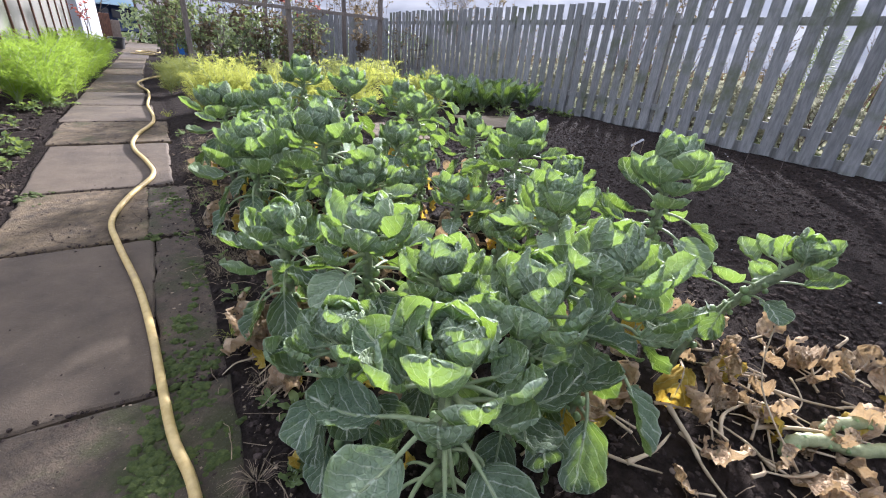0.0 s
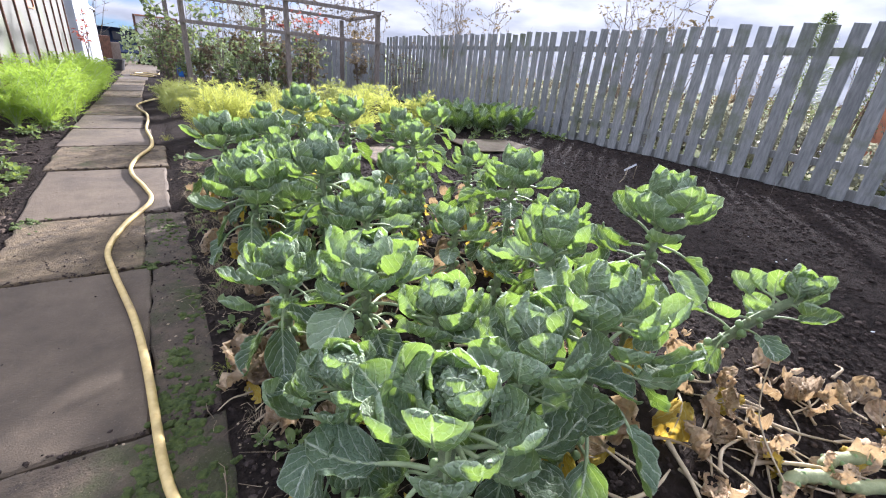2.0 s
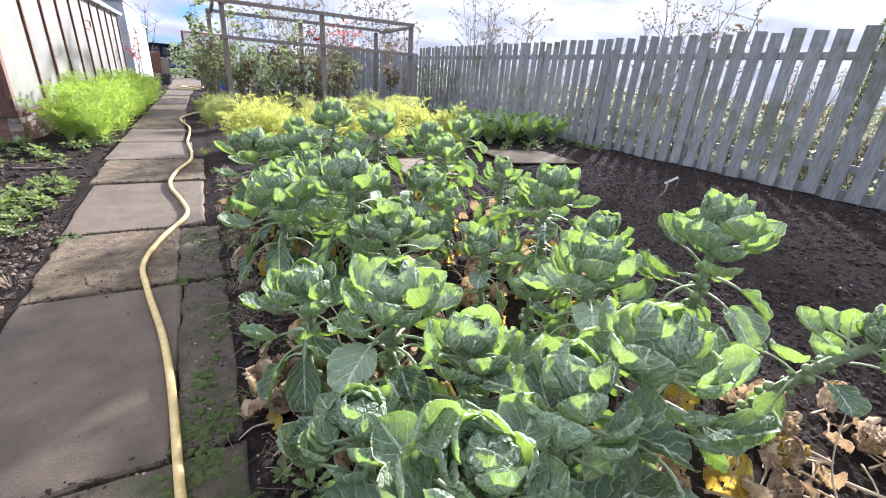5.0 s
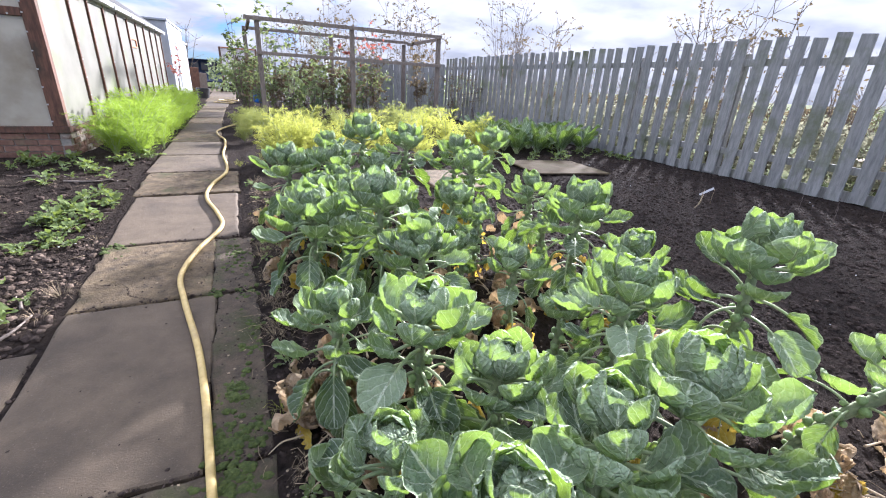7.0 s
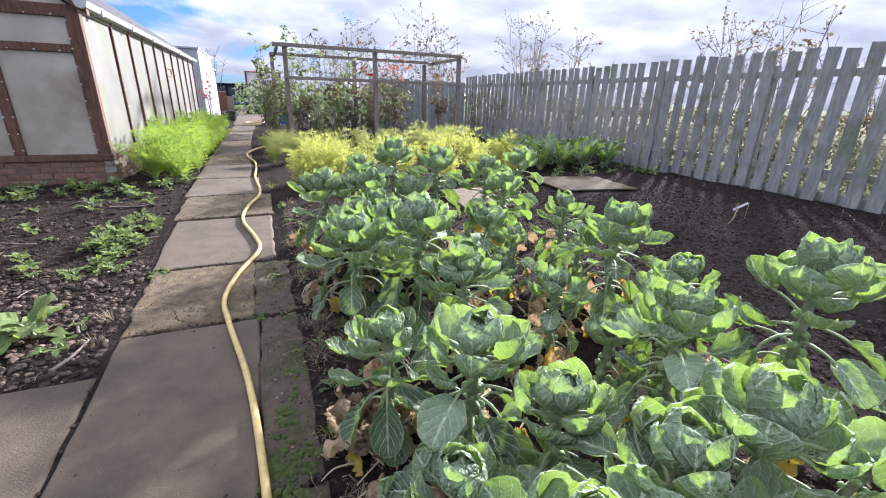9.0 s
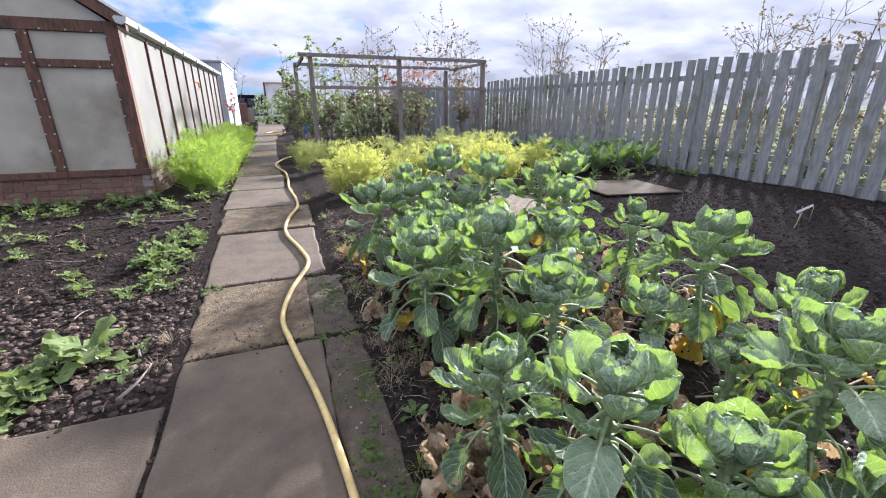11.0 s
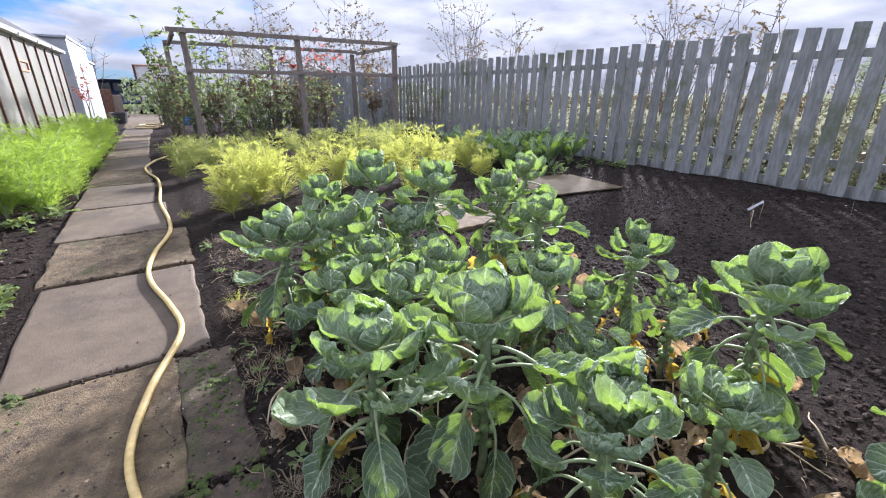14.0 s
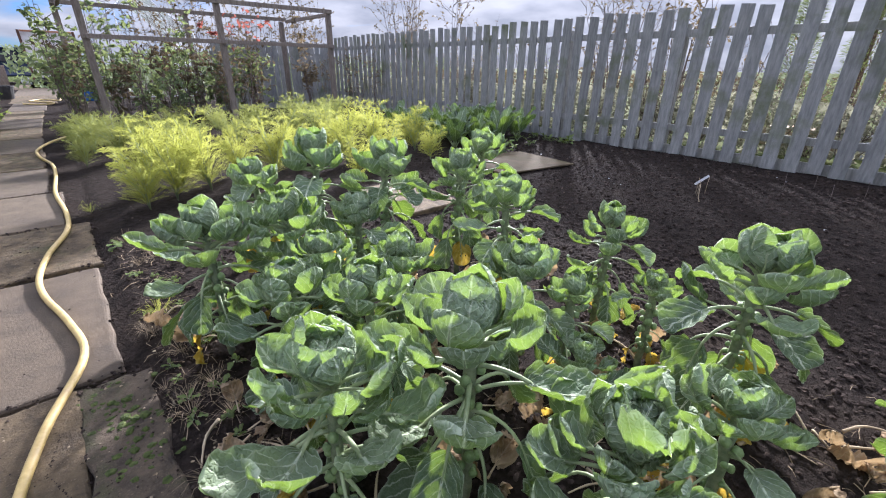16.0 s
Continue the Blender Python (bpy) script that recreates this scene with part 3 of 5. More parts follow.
fence = thing("fence", "weathered grey wooden picket fence with gaps between the boards", "fence", (6.9, 0, 0))
pk = [picket_mesh(s) for s in range(5)]
rnd = random.Random(4)
FY0, FY1, GAP = -3.008, 14.66, 0.2258
for k in range(int((FY1 - FY0) / GAP)):
    y = FY0 + k * GAP + rnd.uniform(-0.008, 0.008)
    share("picket", pk[rnd.randrange(5)], fence, pose(rnd.uniform(-0.004, 0.004), y, 0.04 + rnd.uniform(-0.02, 0.02), rnd.uniform(-0.9, 0.9), 0, 0))
for z in (0.40, 1.60):
    part("rail", soft_box(0.022, 0.062, FY0, FY1, z - 0.045, z + 0.045), FENCE, fence)
part("gravel_board", soft_box(0.066, 0.09, FY0, FY1, -0.05, 0.16), FENCE, fence)
post_me = None
for k in range(9):
    if post_me is None:
        bm = soft_box(-0.045, 0.045, -0.045, 0.045, -0.3, 1.72, 0.006)
        post_me = bpy.data.meshes.new("post")
        bm.to_mesh(post_me); bm.free(); post_me.materials.append(FENCE)
    share("post", post_me, fence, pose(0.112, FY0 + GAP * (2.0 + 8 * k), 0))

# close-boarded fence across the end
back = thing("board_fence", "grey close-boarded fence across the end of the plot", "fence", (0, 14.45, 0))
bm = soft_box(-0.07, 0.07, -0.01, 0.01, 0.02, 1.72, 0.004)
board_me = bpy.data.meshes.new("board")
bm.to_mesh(board_me); bm.free(); board_me.materials.append(FENCE)
for k in range(22):
    share("board", board_me, back, pose(6.78 - k * 0.152, rnd.uniform(-0.008, 0.008), rnd.uniform(-0.03, 0.03), 0, rnd.uniform(-0.4, 0.4), rnd.uniform(-3, 3)))
for z in (0.4, 1.4):
    part("rail", soft_box(3.5, 6.84, 0.03, 0.07, z - 0.045, z + 0.045), FENCE, back)

# ---- fruit cage frame ----
cage = thing("fruit_cage_frame", "open frame of weathered timber posts and rails over fruit bushes", "frame")
CX = (0.96, 3.02, 5.26)
for x, y, h in [(CX[0], 11.5, 2.26), (CX[1], 11.5, 2.26), (CX[2], 11.5, 2.24), (0.75, 14.0, 2.2), (3.0, 14.0, 2.2), (5.2, 14.0, 2.15)]:
    part("post", soft_box(x - 0.05, x + 0.05, y - 0.05, y + 0.05, -0.2, h, 0.008), POST, cage)
for y in (11.5, 14.0):
    part("rail", soft_box(0.7, 5.32, y - 0.085, y - 0.052, 2.17, 2.25, 0.005), POST, cage)
part("rail", soft_box(0.9, 5.32, 11.415, 11.448, 1.50, 1.57, 0.005), POST, cage)
for x in (0.80, 5.3):
    part("side_rail", soft_box(x - 0.03, x + 0.03, 11.56, 13.9, 2.13, 2.2, 0.005), POST, cage)


# ---- brassica leaves ----
def leaf_mesh(name, L, W, P, a0, a1, bend, cup, ruffle, seed, mats, nu=16, nv=20, crinkle=0.010, holes=0, fold=0.0):
    """One leaf: a stalk of length P that turns from angle a0 to a1 (degrees above level), then a blade that bends on and is cupped across."""
    r = random.Random(seed)
    bm = bmesh.new()
    uvl = bm.loops.layers.uv.new("uv")
    y = z = 0.0
    pts, n = [(0, 0, 0)], 5
    for k in range(n if P > 0 else 0):
        a = radians(a0 + (a1 - a0) * (k + 0.5) / n)
        y += math.cos(a) * P / n
        z += math.sin(a) * P / n
        pts.append((0, y, z))
    ph = [r.uniform(0, 6.28) for _ in range(6)]
    rows, spine = [], []
    twist = r.uniform(-0.25, 0.25)
    for j in range(nv + 1):
        v = 0.55 * 0.5 * (1 - math.cos(math.pi * j / nv)) + 0.45 * j / nv
        a = radians(a1 + bend * v)
        if j:
            y += math.cos(a) * L * (v - v_old)
            z += math.sin(a) * L * (v - v_old)
        v_old = v
        spine.append((0, y, z))
        e0 = (v - 0.56) / (0.58 if v < 0.56 else 0.442)
        w = W / 2 * max(0.012, 1 - abs(e0) ** (2.0 if v < 0.56 else 2.3)) ** 0.5
        w *= 1 + 0.05 * math.sin(9 * v + ph[4])
        nrm = Vector((0, -math.sin(a), math.cos(a)))
        row = []
        for i in range(nu + 1):
            u = 2 * i / nu - 1
            c = cup * (1.05 - 0.2 * v)
            ang = u * c
            x, up = (w * math.sin(ang) / c, w * (1 - math.cos(ang)) / c) if abs(c) > 0.02 else (w * u, 0)
            e = abs(u) ** 3
            up += fold * w * max(0.0, abs(u) - 0.6) ** 1.5 * (1 + 0.5 * math.sin(5 * v + ph[3] + (1.5 if u > 0 else 0)))
            up += ruffle * e * (math.sin(11 * v + ph[0] + (2 if u > 0 else 0)) + 0.6 * math.sin(23 * v + ph[1] + u))
            up += ruffle * 0.4 * (v ** 4) * math.sin(4 * u + ph[2])
            up += crinkle * noise.noise((u * 4 + seed * 7.7, v * 7, seed)) * (1 - 0.3 * e)
            up += 0.45 * crinkle * noise.noise((u * 9 + seed * 3.1, v * 13, seed)) * (1 - 0.3 * e)
            p = Vector((x, y, z)) + nrm * up
            p.x += twist * v * up * 0.5
            row.append(bm.verts.new(p))
        rows.append(row)
    gone = {(r.randrange(nu // 4, nu - nu // 4), r.randrange(nv // 3, nv - nv // 4)) for _ in range(holes)}
    for j in range(nv):
        for i in range(nu):
            if (i, j) in gone:
                continue
            f = bm.faces.new((rows[j][i], rows[j][i + 1], rows[j + 1][i + 1], rows[j + 1][i]))
            f.smooth = True
            for lp, (di, dj) in zip(f.loops, ((0, 0), (1, 0), (1, 1), (0, 1))):
                lp[uvl].uv = ((i + di) / nu, (j + dj) / nv)
    thick = 0.0036 + 0.012 * W
    rib = [(p[0], p[1], p[2] - 0.0015) for p in spine[1:int(nv * 0.75)]]
    line = pts + rib
    tube(bm, line, [thick * (1.15 - 1.0 * k / len(line)) for k in range(len(line))], 6, 1)
    me = bpy.data.meshes.new(name)
    bm.to_mesh(me)
    bm.free()
    for m in mats:
        me.materials.append(m)
    return me


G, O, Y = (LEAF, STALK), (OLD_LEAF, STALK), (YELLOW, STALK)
HEART = [leaf_mesh("leaf", 0.088 + 0.008 * (s % 3), 0.090, 0.006, 80, 66, 118, 1.45, 0.002, s, G, crinkle=0.008) for s in range(4)]
INNER = [leaf_mesh("leaf", 0.100 + 0.009 * (s % 3), 0.110 + 0.008 * (s % 2), 0.040, 48, 36, 74 + 9 * (s % 3), 1.18, 0.0022, 10 + s, G, crinkle=0.006, fold=0.1 * (s % 2)) for s in range(8)]
MID = [leaf_mesh("leaf", 0.112 + 0.010 * (s % 3), 0.134, 0.086, 28, 4, 80 + 12 * (s % 3), 1.1, 0.0028, 20 + s, G, crinkle=0.007, fold=0.15 * (s % 2)) for s in range(8)]
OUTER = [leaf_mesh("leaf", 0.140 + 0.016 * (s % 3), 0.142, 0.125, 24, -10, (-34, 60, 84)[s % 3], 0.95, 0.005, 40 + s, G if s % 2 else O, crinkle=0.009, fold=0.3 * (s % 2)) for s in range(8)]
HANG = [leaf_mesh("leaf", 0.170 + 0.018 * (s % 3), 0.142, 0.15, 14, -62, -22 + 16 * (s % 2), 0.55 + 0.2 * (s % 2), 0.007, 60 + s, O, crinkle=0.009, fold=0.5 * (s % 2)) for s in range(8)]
SICK = [leaf_mesh("leaf", 0.16, 0.13, 0.12, -10, -70, -20, 0.5, 0.016, 80 + s, Y, holes=3) for s in range(3)]
LOOSE = [leaf_mesh("leaf", 0.15 + 0.012 * (s % 3), 0.14, 0.03, 70, 62, 40 - 20 * (s % 3), 0.75, 0.016, 90 + s, G, crinkle=0.024, fold=1.6) for s in range(4)]


def stem_mesh(h, lean, seed, sprouts):
    r = random.Random(seed)
    bm = bmesh.new()
    pts = [(lean[0] * t * t, lean[1] * t * t, h * t) for t in (0, 0.15, 0.35, 0.55, 0.75, 0.9, 1.0)]
    tube(bm, [(x + r.uniform(-0.006, 0.006), y + r.uniform(-0.006, 0.006), z) for x, y, z in pts], [0.017, 0.016, 0.0165, 0.018, 0.019, 0.017, 0.012], 8)
    spots = []
    for k in range(sprouts):
        t = 0.22 + 0.6 * k / max(1, sprouts)
        a = k * 2.4
        spots.append((pose(lean[0] * t * t + math.cos(a) * 0.028, lean[1] * t * t + math.sin(a) * 0.028, h * t, r.uniform(-30, 30), r.uniform(-30, 30), math.degrees(a)) @ Matrix.Scale(r.uniform(0.7, 1.25), 4)))
    return bm, spots


def sprout_mesh():
    """A small round bud with a wrapped, slightly ridged skin."""
    bm = bmesh.new()
    bmesh.ops.create_icosphere(bm, subdivisions=2, radius=0.0135)
    for v in bm.verts:
        a = math.atan2(v.co.y, v.co.x)
        v.co *= 1 + 0.09 * math.sin(3 * a + v.co.z * 160)
        v.co.z *= 1.12
    for f in bm.faces:
        f.smooth = True
    me = bpy.data.meshes.new("sprout")
    bm.to_mesh(me)
    bm.free()
    me.materials.append(BUD)
    return me


SPROUT = sprout_mesh()


def brussels_sprout(x, y, top, s, seed, lean=(0, 0), label="", hang=6, mid=8, heart=6, inner=11, loose=0, outer=8):
    r = random.Random(seed)
    z0 = ground_z(x, y) - 0.02
    h = max(0.15, top - z0 - 0.055 * s)
    p = thing("brussels_sprout_plant", label or "blue-green brussels sprout plant with cupped crown leaves on soil", "vegetable plant", (x - lean[0], y - lean[1], z0), "brussels sprout plants in the bed")
    bm, buds = stem_mesh(h, lean, seed, int(24 * h / 0.6))
    part("stem", bm, STEM, p)
    for m in buds:
        share("sprout", SPROUT, p, m)

    def put(meshes, count, low, high, tilt, jit, size, turn0):
        for k in range(count):
            t = low + (high - low) * (k + 0.5) / count
            a = turn0 + k * 137.5 + r.uniform(-14, 14)
            c = (lean[0] * t * t, lean[1] * t * t, h * t)
            m = pose(*c, 0, 0, a) @ pose(0, 0.008, 0, tilt + r.uniform(-jit, jit), r.uniform(-12, 12), r.uniform(-8, 8)) @ Matrix.Scale(s * size * r.uniform(0.88, 1.12), 4)
            share("leaf", meshes[r.randrange(len(meshes))], p, m)
    q = r.uniform(0, 360)
    put(HEART, heart + 3, 0.99, 1.025, 4, 8, 0.95, q)
    put(INNER, inner + 1, 0.93, 0.985, 2, 10, 1.0, q + 50)
    put(MID, mid + 5, 0.84, 0.93, 2, 14, 1.0, q + 20)
    put(OUTER, outer, 0.64, 0.85, 0, 16, 1.0, q + 80)
    put(HANG, hang + (2 if hang > 3 else 0), 0.42, 0.72, 0, 14, 0.92, q + 10)
    if loose:
        put(LOOSE, loose, 0.80, 0.97, 6, 22, 1.0, q + 70)
    if r.random() < 0.85:
        put(SICK, r.randrange(1, 4), 0.3, 0.5, 5, 15, 0.95, q + 190)
    return p


PLANTS = [(0.81, 0.96, 0.47, 1.05), (0.68, 1.25, 0.37, 0.80), (1.10, 1.04, 0.50, 1.0), (1.35, 1.02, 0.56, 1.05), (1.03, 1.36, 0.42, 0.9), (0.90, 1.63, 0.48, 1.08),
          (0.68, 1.89, 0.41, 0.86), (1.58, 1.73, 0.32, 0.7), (1.62, 2.15, 0.34, 0.9), (1.59, 1.45, 0.57, 0.95), (1.87, 1.69, 0.56, 0.85), (2.08, 1.34, 0.70, 1.12),
          (0.74, 2.82, 0.53, 1.1), (1.07, 2.66, 0.62, 1.15), (1.15, 2.25, 0.48, 0.95), (1.65, 2.95, 0.49, 0.85), (2.10, 2.28, 0.61, 1.15),
          (1.03, 3.78, 0.61, 0.95), (0.72, 3.86, 0.60, 1.0), (1.37, 4.20, 0.79, 1.08), (1.71, 4.03, 0.73, 1.05), (2.0, 3.36, 0.63, 0.95), (2.07, 3.79, 0.68, 0.95),
          (2.65, 4.17, 0.70, 1.0), (1.04, 3.13, 0.52, 0.85), (0.85, 3.35, 0.50, 0.9), (1.05, 3.50, 0.52, 0.8), (1.33, 3.35, 0.48, 0.85), (1.41, 3.84, 0.53, 0.8),
          (2.22, 2.90, 0.55, 0.8), (2.15, 2.62, 0.34, 0.6), (1.75, 2.78, 0.40, 0.65), (1.56, 2.60, 0.28, 0.65), (1.15, 4.57, 0.62, 0.9)]
SMALL = {7, 8, 30, 31, 32}
for k, (x, y, top, s) in enumerate(PLANTS):
    brussels_sprout(x, y, top, s, 100 + k, label="small stunted brussels sprout plant among dead leaves" if k in SMALL else "tall brussels sprout plant with a spreading crown" if k in (11, 16, 19) else "",
                    inner=10 if k in SMALL else 12, outer=2 if k in SMALL else 8, loose=7 if k == 14 else 0, hang=2 if k in SMALL else 5 if k == 11 else 6, mid=6 if k in SMALL else 9 if k in (11, 16) else 8)
brussels_sprout(2.19, 0.81, 0.48, 0.80, 77, lean=(0.11, -0.26), label="leaning half-bare brussels sprout stalk studded with sprouts", hang=2, mid=0, heart=3, inner=8, outer=6)


# ---- feathery ferns ----
def fern_thing(name, label, group, seed, mats, stalks=10, height=0.7, spread=0.35):
    r = random.Random(seed)
    p = thing(name, label, "foliage plant", (0, 0, -50), group)
    sb = bmesh.new()
    verts, faces = [], []
    for s in range(stalks):
        a = r.uniform(0, 6.28)
        out = spread * r.uniform(0.3, 1.0)
        H = height * r.uniform(0.7, 1.1)
        pts = [Vector((math.cos(a) * out * t ** 1.6, math.sin(a) * out * t ** 1.6, H * (1.25 * t - 0.35 * t * t * r.uniform(0.6, 1.2)))) for t in (0, 0.25, 0.5, 0.75, 1.0)]
        tube(sb, pts, [0.005, 0.0045, 0.004, 0.003, 0.0015], 4)
        for b in range(26):
            t = 0.12 + 0.88 * b / 26
            k = min(3, int(t * 4))
            o = pts[k].lerp(pts[k + 1], t * 4 - k)
            d = ((pts[k + 1] - pts[k]).normalized() * 0.75 + Vector((r.gauss(0, 0.75), r.gauss(0, 0.75), r.uniform(-0.25, 0.55)))).normalized()
            ln = 0.21 * (1.15 - t) + 0.05
            sd = d.orthogonal().normalized() * 0.0016
            i = len(verts)
            verts += [o - sd, o + sd, o + d * ln - Vector((0, 0, 0.05))]
            faces.append((i, i + 1, i + 2))
            for q in range(15):
                e = o + d * ln * (q + 1) / 15 - Vector((0, 0, 0.05 * ((q + 1) / 15) ** 2))
                w = Vector((r.gauss(0, 1), r.gauss(0, 1), r.gauss(0, 0.7))).normalized()
                c = w.cross(d).normalized() * 0.0023
                i = len(verts)
                tip = e + (w * 0.55 + d * 0.9) * r.uniform(0.026, 0.05)
                verts += [e - c, e + c, tip]
                faces.append((i, i + 1, i + 2))
    part("stem", sb, STALK, p)
    me = bpy.data.meshes.new("fronds")
    me.from_pydata([tuple(v) for v in verts], [], faces)
    me.materials.append(mats)
    ob = new("fronds", me)
    ob.parent = p
    return p


green = [fern_thing("asparagus_fern", "bright green feathery asparagus foliage leaning over the path edge", "asparagus along the greenhouse", 300 + s, FERN, 12, 0.72, 0.50) for s in range(3)]
gold = [fern_thing("asparagus_fern", "yellowing feathery asparagus foliage in the bed", "yellowing asparagus in the bed", 320 + s, FERN_Y, 12, 0.62, 0.30) for s in range(3)]
mixedf = [fern_thing("asparagus_fern", "dull green feathery asparagus foliage turning yellow", "yellowing asparagus in the bed", 340 + s, FERN_D, 9, 0.5, 0.34) for s in range(2)]


def plant_out(kinds, spots, seed):
    r = random.Random(seed)
    used = set()
    for x, y, s in spots:
        src = kinds[r.randrange(len(kinds))]
        m = pose(x, y, base_z(x, y) - 0.01, r.uniform(-6, 6), r.uniform(-6, 6), r.uniform(0, 360))
        if src.name not in used:
            used.add(src.name)
            src.matrix_basis = m @ Matrix.Scale(s, 4)
        else:
            c = copy_thing(src, m)
            c.scale = (s, s, s)
    for k in kinds:
        if k.name not in used:
            for o in (*k.children_recursive, k):
                bpy.data.objects.remove(o)


rnd = random.Random(9)
spots = [(-1.1, 7.35, 1.0), (-0.85, 7.3, 0.8)] + [(-1.12 + rnd.uniform(-0.25, 0.25), 7.7 + 0.33 * k + rnd.uniform(-0.1, 0.1), rnd.uniform(0.85, 1.2)) for k in range(22)]
spots += [(-0.78 + rnd.uniform(-0.12, 0.12), 7.3 + 0.42 * k, rnd.uniform(0.75, 1.0)) for k in range(18)]
plant_out(green, spots, 1)
spots = [(0.75, 6.15, 0.75), (0.98, 6.3, 0.95), (0.85, 6.7, 1.0), (1.3, 6.45, 1.1), (1.15, 6.9, 1.15), (1.7, 6.9, 0.85), (1.95, 6.5, 1.15), (2.3, 6.9, 0.9), (2.9, 6.7, 1.1), (3.3, 6.4, 0.8),
         (3.5, 7.0, 1.15), (2.65, 6.0, 0.7), (4.1, 6.9, 1.0), (3.0, 7.3, 0.95), (3.9, 6.3, 0.7)]
plant_out(gold, spots, 2)
spots = [(0.7 + 0.55 * (k % 8) + rnd.uniform(-0.2, 0.2), 8.75 + 0.68 * (k // 8) + rnd.uniform(-0.25, 0.25), rnd.uniform(0.6, 1.25)) for k in range(28)] + [(0.45, 8.6, 0.7), (0.5, 9.5, 0.8), (0.4, 10.4, 0.8)]
plant_out(mixedf, spots, 3)


# ---- leafy shrubs, canes and saplings ----
def shrub(name, label, category, at, h, spread, stems, leaves, size, leaf_mat, seed, group="", trunk=0.012, low=0.15, bark=None, droop=0.0):
    r = random.Random(seed)
    p = thing(name, label, category, at, group)
    sb = bmesh.new()
    verts, faces = [], []
    tips = []
    for s in range(stems):
        a, o = r.uniform(0, 6.28), spread * r.uniform(0.3, 1.0)
        H = h * r.uniform(0.75, 1.05)
        k = [Vector((math.cos(a) * o * t + r.uniform(-0.04, 0.04), math.sin(a) * o * t + r.uniform(-0.04, 0.04), H * t - droop * t ** 3)) for t in (0, 0.2, 0.4, 0.6, 0.8, 1.0)]
        tube(sb, k, [trunk * (1 - 0.16 * i) for i in range(6)], 5)
        tips.append(k)
        for b in range(5):
            t = r.uniform(max(0.25, low), 0.95)
            i = min(4, int(t * 5))
            o1 = k[i].lerp(k[i + 1], t * 5 - i)
            d = Vector((r.gauss(0, 1), r.gauss(0, 1), r.uniform(0.2, 1.2))).normalized()
            ln = h * 0.22 * r.uniform(0.5, 1.2)
            tw = [o1, o1 + d * ln * 0.5, o1 + d * ln + Vector((0, 0, 0.05 * ln))]
            tube(sb, tw, [trunk * 0.45, trunk * 0.3, trunk * 0.15], 4)
            tips.append([tw[0], tw[0].lerp(tw[1], 0.5), tw[1], tw[1].lerp(tw[2], 0.4), tw[1].lerp(tw[2], 0.75), tw[2]])
    for k in range(leaves):
        line = tips[r.randrange(len(tips))]
        t = r.uniform(low, 1.0)
        i = min(4, int(t * 5))
        c = line[i].lerp(line[i + 1], t * 5 - i)
        if c.z < low * h * 0.5:
            continue
        d = Vector((r.gauss(0, 1), r.gauss(0, 1), r.gauss(-0.3, 0.6))).normalized()
        w = d.orthogonal().normalized()
        w = Matrix.Rotation(r.uniform(0, 6.28), 3, d) @ w
        L = size * r.uniform(0.6, 1.2)
        nrm = d.cross(w) * L * 0.10
        q = len(verts)
        verts += [c, c + d * L * 0.45 - w * L * 0.28 + nrm, c + d * L * 0.5 - nrm, c + d * L * 0.45 + w * L * 0.28 + nrm, c + d * L]
        faces += [(q, q + 2, q + 1), (q, q + 3, q + 2), (q + 1, q + 2, q + 4), (q + 2, q + 3, q + 4)]
    part("stem", sb, bark or BARK, p)
    if faces:
        me = bpy.data.meshes.new("leaves")
        me.from_pydata([tuple(v) for v in verts], [], faces)
        me.materials.append(leaf_mat)
        ob = new("leaves", me)
        ob.parent = p
    return p


rnd = random.Random(21)
for k in range(17):
    x = 0.75 + 0.20 * k + rnd.uniform(-0.12, 0.12)
    shrub("raspberry_cane", "leafy green raspberry canes behind the timber frame", "fruit bush", (x, 12.4 + rnd.uniform(-0.5, 0.6), 0), rnd.uniform(0.8, 2.0), 0.35, 6, 170, 0.115, SHRUB if k % 3 else AUTUMN, 400 + k, "canes in the fruit cage", 0.008)
for k, (x, y, h, m) in enumerate([(0.55, 12.2, 2.5, SHRUB), (1.25, 13.0, 2.6, SHRUB), (2.4, 13.3, 1.9, AUTUMN), (4.0, 13.2, 1.9, AUTUMN), (5.4, 13.1, 1.9, AUTUMN)]):
    shrub("young_fruit_tree", "slender young fruit tree with sparse drooping leaves", "fruit tree", (x, y, 0), h, 0.3, 4, 190, 0.13, m, 430 + k, "young trees in the fruit cage", 0.013, 0.3)
shrub("red_leaved_vine", "small vine with red autumn leaves over the top rail", "vine", (3.6, 12.1, 0), 2.35, 0.5, 4, 70, 0.13, RED, 440, trunk=0.01, low=0.75)
for k, (x, y) in enumerate([(0.35, 14.0), (0.4, 15.5), (0.55, 17.0), (0.9, 15.0)]):
    shrub("garden_shrub", "dense green shrub beside the far path", "shrub", (x + 0.25, y, 0), 1.5, 0.45, 7, 420, 0.12, SHRUB, 450 + k, "shrubs by the far path", 0.012, 0.1)
shrub("red_leaved_sapling", "small sapling with dull red leaves by the greenhouse", "sapling", (-1.15, 16.2, 0), 1.7, 0.3, 3, 60, 0.10, RED, 460, low=0.5)
